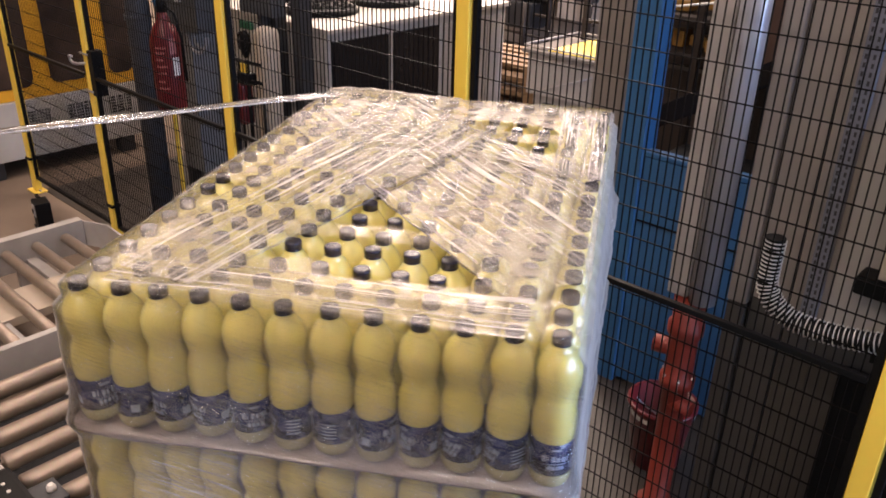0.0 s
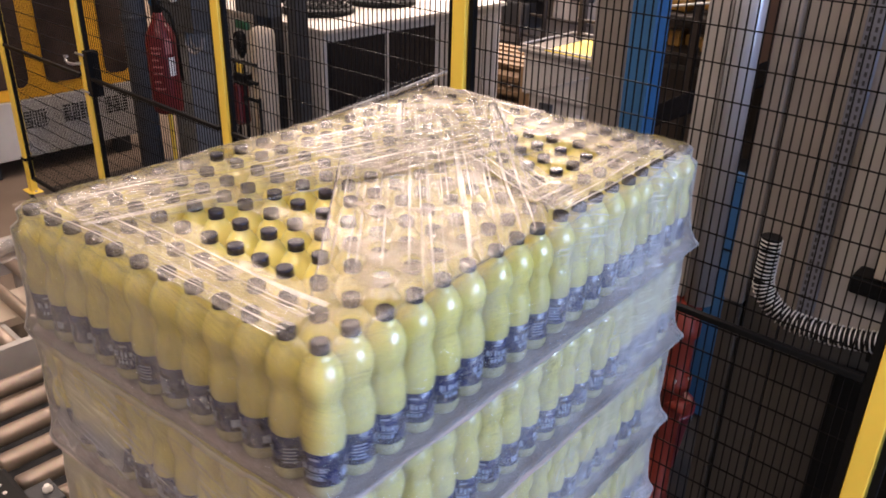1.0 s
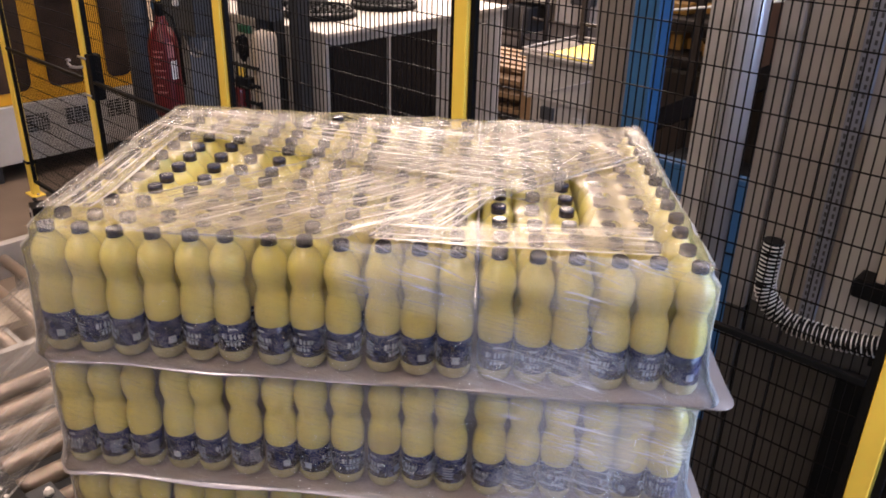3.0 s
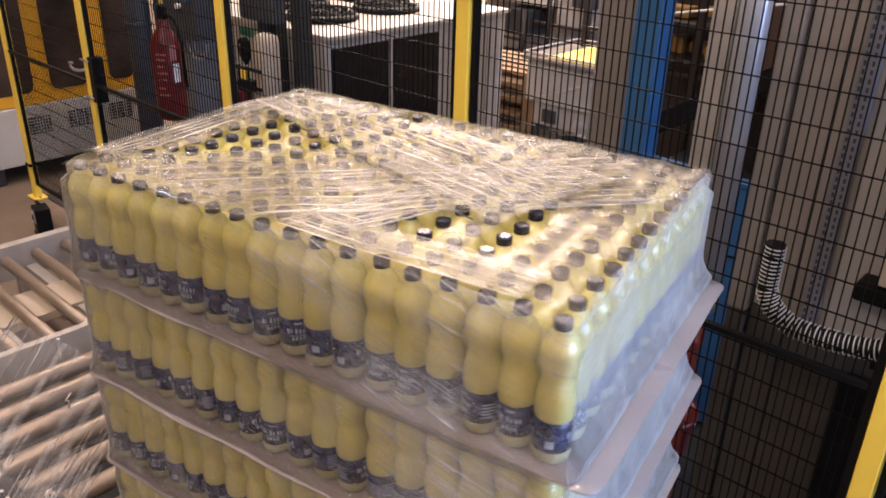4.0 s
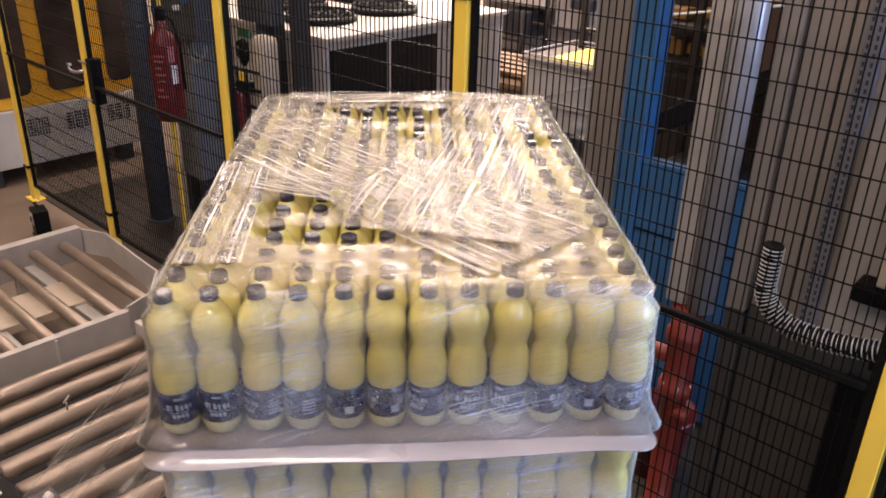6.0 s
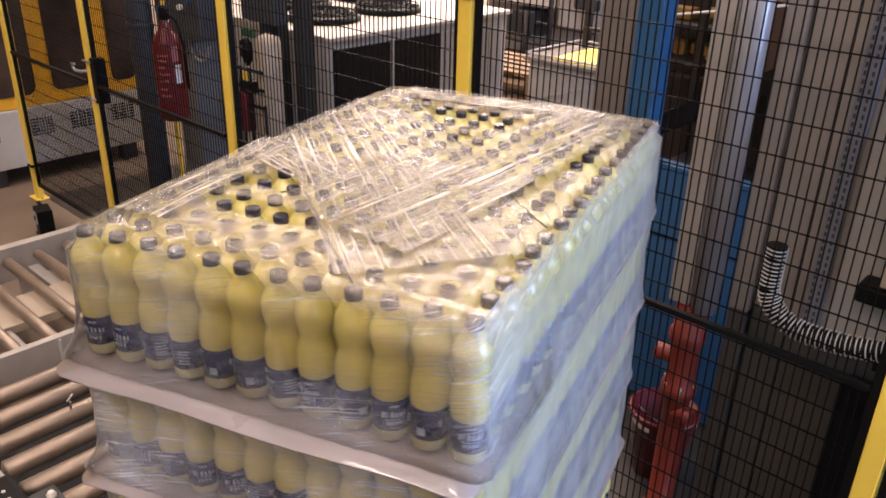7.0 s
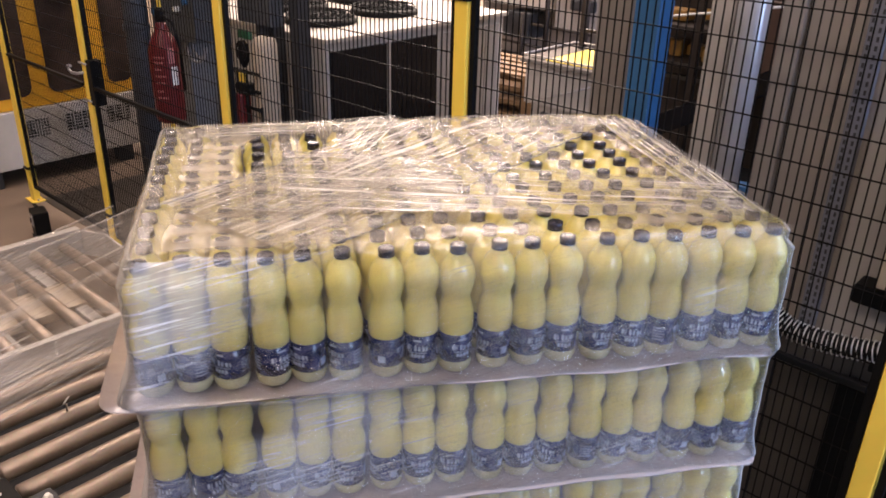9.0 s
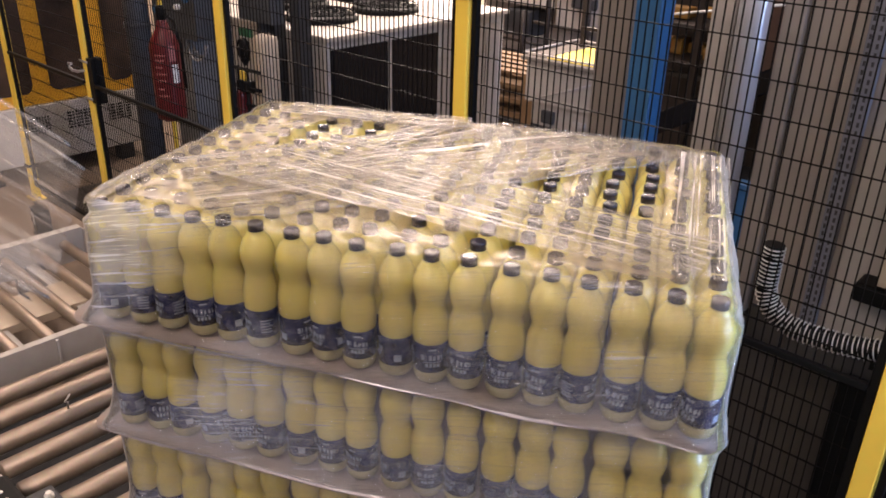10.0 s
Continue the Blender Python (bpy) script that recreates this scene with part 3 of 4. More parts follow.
for x, y, w in ((-3.58, 2.26, 0.10), (-3.30, 2.26, 0.10)):
    t = thing("steel_upright", "dark grey steel upright standing behind the fence", "post", "steel uprights", at=(x, y, 0))
    part("web", box((-w / 2, -0.05, 0.01), (w / 2, 0.05, 2.6), 0.004), DARKGREY, t)
    part("base_plate", box((-w, -0.09, 0), (w, 0.09, 0.012)), DARKGREY, t)


def wood_pallet(x, y, z, label):
    t = thing("wooden_pallet", label, "pallet", "stacked pallets", at=(x, y, z), turn=4)
    for i in range(5):
        part("deck_board", box((-0.6, -0.4 + i * 0.175, 0.122), (0.6, -0.30 + i * 0.175, 0.144), 0.002), WOOD, t)
    for yy in (-0.4, -0.07, 0.26):
        part("bottom_board", box((-0.6, yy, 0), (0.6, yy + 0.1, 0.022), 0.002), WOOD, t)
        for xx in (-0.6, -0.07, 0.46):
            part("block", box((xx, yy, 0.022), (xx + 0.14, yy + 0.1, 0.122), 0.002), WOOD, t)


for k in range(4):
    wood_pallet(-4.15, 5.6, k * 0.145, "brown wooden pallet in a low stack")

t = thing("guarded_table", "grey machine table with a bright yellow sheet under a clear hood", "machine")
part("skirt", box((-3.42, 4.95, 0.42), (-2.62, 5.75, 0.80), 0.01), PANELGREY, t)
part("lower_skirt", box((-3.36, 4.99, 0.20), (-2.66, 5.72, 0.415), 0.01), PANELGREY, t)
part("table_top", box((-3.46, 4.90, 0.804), (-2.58, 5.80, 0.84), 0.008), TABLETOP, t)
part("yellow_sheet", box((-3.20, 4.96, 0.844), (-2.62, 5.72, 0.852), 0.002), BRIGHTYELLOW, t, "bright yellow sheet")
part("clear_sheet", box((-3.40, 4.96, 0.844), (-3.22, 5.72, 0.849), 0.001), TABLETOP, t)
for (xa, ya), (xb, yb) in (((-3.44, 4.92), (-2.60, 4.92)), ((-3.44, 4.92), (-3.44, 5.78)), ((-3.44, 5.78), (-2.60, 5.78)), ((-2.60, 4.92), (-2.60, 5.78))):
    part("hood_rim", rod(bmesh.new(), (xa, ya, 0.875), (xb, yb, 0.875), 0.010, 8), LIGHTGREY, t)
part("brace", rod(bmesh.new(), (-3.38, 4.945, 0.42), (-2.62, 4.945, 0.72), 0.008, 8), LIGHTGREY, t)
part("junction_box", box((-3.22, 4.955, 0.24), (-3.08, 4.99, 0.36), 0.006), DARKGREY, t)
part("junction_box", box((-2.86, 4.955, 0.27), (-2.74, 4.99, 0.32), 0.006), LIGHTGREY, t)
for x in (-3.33, -2.70):
    for y in (5.02, 5.68):
        part("leg", box((x - 0.03, y - 0.03, 0), (x + 0.03, y + 0.03, 0.20), 0.004), DARKGREY, t)
part("gantry_post", box((-3.29, 5.60, 0.84), (-3.25, 5.64, 1.9), 0.004), BROWN, t)
part("gantry_arm", box((-3.29, 5.59, 1.02), (-3.02, 5.63, 1.05), 0.004), BROWN, t)
part("bottle_on_post", lathe([(0.05, 0.853), (0.05, 0.95), (0.02, 1.0), (0.02, 1.03)], 14, at=(-2.95, 5.66, 0)), PALELABEL, t)

t = thing("far_machine", "grey far machine with dark pipe frames and a beige cover", "machine")
part("body", box((-6.5, 8.0, 0.1), (-2.0, 9.6, 1.7), 0.02), MIDGREY, t)
part("cover", box((-5.0, 7.6, 0.6), (-4.2, 8.02, 1.2), 0.02), PANELGREY, t)
part("motor_block", box((-5.85, 7.62, 0.38), (-5.42, 7.98, 0.72), 0.03), DARKGREY, t)
part("motor_block", box((-4.72, 7.50, 0.86), (-4.38, 7.60, 1.0), 0.03), DARKGREY, t)
part("white_top", box((-6.4, 7.7, 0.78), (-5.1, 7.98, 0.95), 0.02), WHITE, t)
part("foot", box((-6.3, 8.2, 0), (-2.2, 9.4, 0.1)), DARKGREY, t)
for x, h in ((-5.43, 0.75), (-5.04, 1.6), (-4.44, 1.6), (-3.0, 2.2)):
    part("pipe", rod(bmesh.new(), (x, 7.5, 0.0), (x, 7.5, h), 0.028, 12), BROWN, t)
for xa, xb, z in ((-5.85, -5.1, 0.36), (-5.85, -5.1, 0.20), (-5.3, -4.4, 0.62)):
    part("pipe", rod(bmesh.new(), (xa, 7.52, z), (xb, 7.52, z - 0.02), 0.020, 12), BROWN, t)

t = thing("dark_process_machine", "dark grey machine cabinet with one pale sign on concrete", "machine")
part("body", box((-9.6, 5.3, 0.06), (-6.2, 6.3, 3.2), 0.02), SLATE, t)
for k in range(4):
    part("panel", box((-9.4 + 0.8 * k, 5.285, 0.3), (-8.7 + 0.8 * k, 5.3, 1.5), 0.006), DARKGREY, t)
part("pale_sign", box((-7.2, 5.28, 1.7), (-6.8, 5.3, 2.0), 0.004), PALELABEL, t)
part("foot", box((-9.5, 5.4, 0), (-6.3, 6.2, 0.06)), DARKGREY, t)

t = thing("grey_guard_box", "tall grey sheet metal machine housing", "housing")
part("body", box((-1.66, 3.3, 0.05), (-1.42, 4.2, 2.2), 0.012), MIDGREY, t)
part("foot", box((-1.64, 3.4, 0), (-1.44, 4.1, 0.05)), DARKGREY, t)

t = thing("blue_machine", "blue painted steel machine frame with a dark window", "machine")
part("post", box((-0.66, 2.0, 0), (-0.54, 2.12, 2.6), 0.006), BLUE, t)
part("lower_panel", box((-0.538, 2.02, 0.03), (0.7, 2.08, 1.21), 0.006), BLUE, t, "blue lower sheet panel")
part("top_ledge", box((-0.538, 2.015, 1.214), (0.7, 2.085, 1.236), 0.004), BLUE, t)
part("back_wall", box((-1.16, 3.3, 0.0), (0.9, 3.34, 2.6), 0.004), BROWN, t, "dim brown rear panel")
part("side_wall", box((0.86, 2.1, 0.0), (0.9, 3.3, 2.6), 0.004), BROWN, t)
for k, (x, z, w, h) in enumerate(((-1.13, 1.50, 0.09, 0.07), (-1.02, 1.49, 0.07, 0.09), (-0.93, 1.50, 0.10, 0.06), (-0.81, 1.49, 0.06, 0.07), (-1.10, 1.68, 0.16, 0.06), (-0.90, 1.70, 0.20, 0.05))):
    part("amber_box", box((x, 3.02 + 0.03 * (k % 3), z), (x + w, 3.16, z + h), 0.012), AMBER, t, "amber coloured box")
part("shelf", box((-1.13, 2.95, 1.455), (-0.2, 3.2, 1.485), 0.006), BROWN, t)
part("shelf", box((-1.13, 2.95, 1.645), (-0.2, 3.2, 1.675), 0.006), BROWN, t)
part("rail", box((-1.12, 3.0, 1.38), (0.6, 3.03, 1.405), 0.004), LOWPANEL, t)
part("thin_rod", rod(bmesh.new(), (-0.9, 2.5, 1.76), (0.3, 2.5, 2.0), 0.006, 8), PALELABEL, t)
for x in (-0.98, -0.80):
    part("upright", box((x, 2.88, 0.9), (x + 0.03, 2.91, 2.4), 0.004), BROWN, t)
bm = box((-0.27, 2.45, -0.05), (0.5, 2.75, 0.05), 0.01)
bmesh.ops.rotate(bm, verts=bm.verts, cent=(0, 2.6, 0), matrix=Matrix.Rotation(radians(-31), 3, "Y"))
bmesh.ops.translate(bm, verts=bm.verts, vec=(-0.62, 0.0, 1.33))
part("chute", bm, GLASSDARK, t, "dark sloping chute")
part("sump", box((-0.53, 2.12, 0.9), (0.5, 2.4, 1.19), 0.01), BLACK, t)
part("bracket", box((-0.36, 2.58, 1.5), (-0.24, 2.62, 1.9), 0.006), RUST, t)
part("seam", box((-0.535, 2.012, 0.90), (0.7, 2.022, 0.906), 0), BLACK, t)

t = thing("standpipe", "silver pipe column on an orange-red flanged foot", "pipe", at=(0.075, 1.36, 0))
part("pipe", lathe([(0.048, 0.99), (0.048, 2.8)], 32, at=(0.045, -0.01, 0)), PIPEPAINT, t, "bright silver pipe")
part("square_post", box((-0.085, -0.03, 0.99), (-0.006, 0.05, 2.8), 0.008), LIGHTGREY, t, "grey square post")
part("red_pipe", lathe([(0.085, 0), (0.085, 0.02), (0.050, 0.03), (0.050, 0.6), (0.066, 0.61), (0.066, 0.65), (0.054, 0.66), (0.054, 0.82), (0.066, 0.84), (0.066, 0.88), (0.054, 0.89), (0.060, 0.985)], 28), ORANGERED, t, "orange-red painted lower pipe")
part("side_outlet", rod(bmesh.new(), (-0.105, -0.02, 0.76), (0, 0, 0.76), 0.034, 16), ORANGERED, t)
part("side_outlet", rod(bmesh.new(), (0, -0.02, 0.54), (0.085, -0.02, 0.54), 0.03, 16), ORANGERED, t)
for k in range(6):
    part("flange_bolt", rod(bmesh.new(), (0.060 * math.cos(k * 1.05), 0.060 * math.sin(k * 1.05), 0.60), (0.060 * math.cos(k * 1.05), 0.060 * math.sin(k * 1.05), 0.662), 0.006, 6), STEEL, t)

t = thing("red_bucket", "red plastic bucket with a pale rim sticker", "bucket", at=(-0.08, 1.62, 0))
part("bowl", lathe([(0.10, 0), (0.105, 0.004), (0.14, 0.30), (0.15, 0.305), (0.15, 0.32), (0.135, 0.32), (0.1, 0.02)], 28), RED, t)
part("handle", tube([(0.15 * math.cos(a * 0.3), 0.03 * math.sin(a * 0.3), 0.31 - 0.10 * math.sin(a * 0.3)) for a in range(11)], 0.004, 6), STEEL, t)
for k in range(5):
    bm = bmesh.new()
    a0 = radians(-158 + k * 15)
    cols = []
    for q in range(4):
        a = a0 + radians(12) * q / 3
        cols.append([bm.verts.new((r * math.cos(a), r * math.sin(a), z)) for r, z in ((0.1365, 0.262), (0.1390, 0.284), (0.1365, 0.284))])
    for u, w in zip(cols, cols[1:]):
        bm.faces.new((u[0], w[0], w[1], u[1]))
        bm.faces.new((u[1], w[1], w[2], u[2]))
    part("sticker", bm, PALELABEL, t)

t = thing("machine_housing", "tall grey sheet metal housing with a slotted cable duct", "housing")
part("corner_post", box((0.20, 1.36, 1.03), (0.27, 1.5, 2.6), 0.01), MIDGREY, t)
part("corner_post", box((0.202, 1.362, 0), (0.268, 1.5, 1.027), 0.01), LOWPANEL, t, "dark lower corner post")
for a, b, m in ((0.274, 0.40, MIDGREY), (0.404, 0.515, MIDGREY), (0.519, 1.3, PANELGREY)):
    part("panel", box((a, 1.38, 1.064), (b, 1.5, 2.6), 0.006), m, t)
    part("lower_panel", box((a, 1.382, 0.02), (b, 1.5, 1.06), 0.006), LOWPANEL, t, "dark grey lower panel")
duct = part("cable_duct", box((0.45, 1.345, 1.07), (0.50, 1.378, 2.6), 0.004), DUCT, t, "bluish grey slotted cable duct")
for k in range(60):
    for x in (0.456, 0.479):
        part("slot", box((x + 0.002, 1.3425, 1.09 + k * 0.025), (x + 0.009, 1.346, 1.104 + k * 0.025), 0), DARKGREY, duct)
part("beige_box", box((0.66, 1.25, 1.32), (1.1, 1.378, 1.75), 0.01), BEIGE, t, "beige terminal box")
part("bracket", box((0.60, 1.28, 1.24), (1.0, 1.378, 1.30), 0.01), BLACK, t)
part("black_upright", box((0.625, 1.30, 0), (0.9, 1.378, 0.95), 0.01), BLACK, t)

bend = []
for k in range(91):
    u = k / 90
    if u < 0.22:
        q = Vector((0.385, 1.17, 1.39 - 0.13 * u / 0.22))
    elif u < 0.55:
        a = (u - 0.22) / 0.33 * math.pi / 2
        q = Vector((0.385 + 0.135 * (1 - math.cos(a)), 1.17, 1.26 - 0.12 * math.sin(a)))
    else:
        q = Vector((0.52 + 0.28 * (u - 0.55) / 0.45, 1.17, 1.14 + 0.05 * ((u - 0.55) / 0.45) ** 2))
    bend.append(q)
hose = part("spiral_hose", tube(bend, 0.030, 14), BLACK, t, "black hose wound with a silver spiral")
part("hose_clip", box((0.72, 1.165, 1.10), (0.75, 1.385, 1.13), 0.004), BLACK, t)
for k in range(1, 90, 2):
    d = (bend[k + 1] - bend[k - 1]).to_track_quat("Z", "Y").to_matrix()
    part("ring", tube([bend[k] + d @ Vector((0.033 * math.cos(a * 0.524), 0.033 * math.sin(a * 0.524), 0.004 * math.sin(a * 0.262))) for a in range(13)], 0.0021, 5), RINGMAT, hose)

# ---- the turning load ----
load = thing("pallet_load", "stretch wrapped pallet of yellow drink bottles with dark caps", "pallet load")
BH, PITCH, NX, NY, SP = 0.252, 0.0667, 12, 18, 0.262
TOP = 1.808
OX, OY = 0.009, -0.052
BOTTLE = [(0.018, 0.0), (0.026, 0.002), (0.0305, 0.008), (0.0322, 0.016), (0.0322, 0.023), (0.0308, 0.026), (0.0308, 0.084), (0.0322, 0.088), (0.0328, 0.098), (0.0328, 0.112), (0.0316, 0.126),
          (0.0282, 0.140), (0.0258, 0.150), (0.0258, 0.156), (0.0280, 0.165), (0.0310, 0.176), (0.0324, 0.187), (0.0322, 0.197), (0.0300, 0.208), (0.0256, 0.218), (0.0200, 0.2265), (0.0160, 0.2315), (0.0160, 0.2335), (0.0136, 0.235), (0.0130, 0.240)]
CAP = [(0.0130, 0.2355), (0.0146, 0.236), (0.0148, 0.2385), (0.0142, 0.2390), (0.0148, 0.2398), (0.0148, 0.2495), (0.0138, 0.2515), (0.011, 0.252)]
LABEL = [(0.0310, 0.0265), (0.0316, 0.0270), (0.0316, 0.0830), (0.0310, 0.0835)]
bottle_bm = lathe(BOTTLE, 20)
for f in bottle_bm.faces:
    if all(v.co.z < 0.0265 for v in f.verts):
        f.material_index = 1
bottle_me = mesh_of("bottle", bottle_bm, JUICE, BOTTLEFOOT)
cap_bm = lathe(CAP, 20)
cap_me = mesh_of("cap", cap_bm, CAPMAT)


def label_mesh():
    bm = lathe(LABEL, 24)
    for f in list(bm.faces):
        if len(f.verts) > 4:
            bm.faces.remove(f)
    r = 0.0319
    # plain bars in place of the print, on two sides
    def bar(t0, t1, za, zb):
        n = max(1, math.ceil((t1 - t0) / 0.25))
        for k in range(n):
            ta, tb = t0 + (t1 - t0) * k / n, t0 + (t1 - t0) * (k + 1) / n
            vs = [bm.verts.new((r * math.cos(t), r * math.sin(t), z)) for t, z in ((ta, za), (tb, za), (tb, zb), (ta, zb))]
            bm.faces.new(vs).material_index = 1

    for a0 in (0.0, math.pi):
        for k, (w, h) in enumerate(((0.16, 0.011), (0.05, 0.011), (0.14, 0.011), (0.12, 0.009), (0.15, 0.009), (0.08, 0.009))):
            bar(a0 - 0.66 + 0.23 * k, a0 - 0.66 + 0.23 * k + w, 0.053, 0.053 + h)
        bar(a0 - 0.55, a0 + 0.50, 0.0485, 0.0500)
        for k in range(4):
            bar(a0 - 0.40 + 0.21 * k, a0 - 0.26 + 0.21 * k, 0.039, 0.046)
        bar(a0 - 0.25, a0 + 0.22, 0.0725, 0.0760)
    bar(math.pi / 2 - 0.22, math.pi / 2 + 0.22, 0.036, 0.050)
    for k in range(5):
        bar(-math.pi / 2 - 0.42, -math.pi / 2 + 0.30 - 0.07 * (k % 2), 0.038 + 0.006 * k, 0.040 + 0.006 * k)
    return mesh_of("label", bm, LABELMAT, INK)


label_me = label_mesh()


def row_y(j):
    """Rows stand in packs of three, with a gap between the packs."""
    return ((j - (NY - 1) / 2) * 0.0655 + 0.008 * ((j // 3) - 2.5)) * 0.985


def place(i, j, jitter=0.0):
    x = (i - (NX - 1) / 2) * PITCH
    y = row_y(j)
    x, y = x + 0.0123 * y, y + 0.029 * x
    return x + OX + random.uniform(-jitter, jitter), y + OY + random.uniform(-jitter, jitter)


def bottle(i, j, layer):
    x, y = place(i, j, 0.0015)
    b = new("bottle", bottle_me)
    b.parent = load
    b.matrix_local = pose(x, y, TOP - BH - SP * layer + random.uniform(-0.002, 0.001), random.uniform(-0.8, 0.8), random.uniform(-0.8, 0.8), random.uniform(0, 360))
    for nm, me in (("cap", cap_me), ("label", label_me)):
        o = new(nm, me)
        o.parent = b


for i in range(NX):
    for j in range(NY):
        bottle(i, j, 0)
for i in range(NX):
    for j in range(NY):
        if i in (0, NX - 1) or j in (0, NY - 1):
            bottle(i, j, 1)


def joined_rings(name, source, mats, layers):
    """The outer bottles of the lower layers in one mesh."""
    v = np.array([q.co[:] for q in source.vertices])
    fs = [list(p.vertices) for p in source.polygons]
    mi = [p.material_index for p in source.polygons]
    allv, allf, allm, k = [], [], [], 0
    for layer in layers:
        for i in range(NX):
            for j in range(NY):
                if i in (0, NX - 1) or j in (0, NY - 1):
                    x, y = place(i, j)
                    a = random.Random(i * 100 + j + layer * 7919).uniform(0, 6.283)
                    c, s = math.cos(a), math.sin(a)
                    w = np.stack([v[:, 0] * c - v[:, 1] * s + x, v[:, 0] * s + v[:, 1] * c + y, v[:, 2] + TOP - BH - SP * layer], 1)
                    allv.append(w)
                    allf += [[q + k for q in p] for p in fs]
                    allm += mi
                    k += len(v)
    me = bpy.data.meshes.new(name)
    me.from_pydata(np.concatenate(allv).tolist(), [], allf)
    me.polygons.foreach_set("material_index", allm)
    me.polygons.foreach_set("use_smooth", [True] * len(allf))
    for m in mats:
        me.materials.append(m)
    ob = new(name, me)
    ob.parent = load
    return tagged(ob, kind="stuff")


joined_rings("lower_bottles", bottle_me, [JUICE, BOTTLEFOOT], (2, 3, 4))
joined_rings("lower_caps", cap_me, [CAPMAT], (2, 3, 4))
joined_rings("lower_labels", label_me, [LABELMAT, INK], (2, 3, 4))


def outline(hx, hy, r, n=8):
    """A rounded rectangle, counter-clockwise."""
    pts = []
    for cx, cy, s in ((hx - r, hy - r, 0), (-hx + r, hy - r, 90), (-hx + r, -hy + r, 180), (hx - r, -hy + r, 270)):
        pts += [(cx + r * math.cos(radians(s + 90 * k / n)), cy + r * math.sin(radians(s + 90 * k / n))) for k in range(n + 1)]
    return pts


def skew(x, y):
    return x + 0.0123 * y + OX, y + 0.029 * x + OY


def resample(pts, step):
    out = []
    for (xa, ya), (xb, yb) in zip(pts, pts[1:] + pts[:1]):
        n = max(1, round(math.hypot(xb - xa, yb - ya) / step))
        out += [(xa + (xb - xa) * k / n, ya + (yb - ya) * k / n) for k in range(n)]
    return out


def layer_sheet(z, hx, hy, cy, seed):
    bm = bmesh.new()
    ring = resample(outline(hx, hy, 0.035, 5), 0.03)
    outer, inner = [], []
    for x, y in ring:
        droop = 0.012 * noise.noise((x * 5, y * 5, seed)) - 0.004
        xx, yy = skew(x, y + cy)
        outer.append([bm.verts.new((xx, yy, z + droop + d)) for d in (0, -0.003)])
        xx, yy = skew(x * 0.85, (y + cy) * 0.88)
        inner.append([bm.verts.new((xx, yy, z + d)) for d in (0, -0.003)])
    n = len(ring)
    for i in range(n):
        j = (i + 1) % n
        for q in ((outer[i][0], outer[j][0], inner[j][0], inner[i][0]), (outer[i][1], outer[j][1], inner[j][1], inner[i][1]), (outer[i][0], outer[j][0], outer[j][1], outer[i][1])):
            bm.faces.new(q).smooth = True
    bm.faces.new([v[0] for v in inner])
    bm.faces.new([v[1] for v in inner])
    return part("layer_sheet", bm, SHEETMAT, load, "brownish board sheet between bottle layers")


for k in range(4):
    layer_sheet(TOP - BH - 0.004 - SP * k, 0.414 + 0.006 * (k % 2), 0.635, 0.030 - 0.010 * k, k * 3.1)

pal = part("pallet", bmesh.new(), WOOD, load, "wooden pallet under the load")
bm = bmesh.new()
for i in range(7):
    bm_box(bm, (-0.4 + i * 0.1167 + OX, -0.6 + OY, 0.478), (-0.3 + i * 0.1167 + OX, 0.6 + OY, 0.498))
for x in (-0.4, -0.05, 0.3):
    for y in (-0.6, -0.07, 0.46):
        bm_box(bm, (x + OX, y + OY, 0.376), (x + 0.1 + OX, y + 0.14 + OY, 0.478))
    bm_box(bm, (x + OX, -0.6 + OY, 0.354), (x + 0.1 + OX, 0.6 + OY, 0.376))
bm.to_mesh(pal.data)
bm.free()


def smooth(a, b, x):
    t = max(0.0, min(1.0, (x - a) / (b - a)))
    return t * t * (3 - 2 * t)


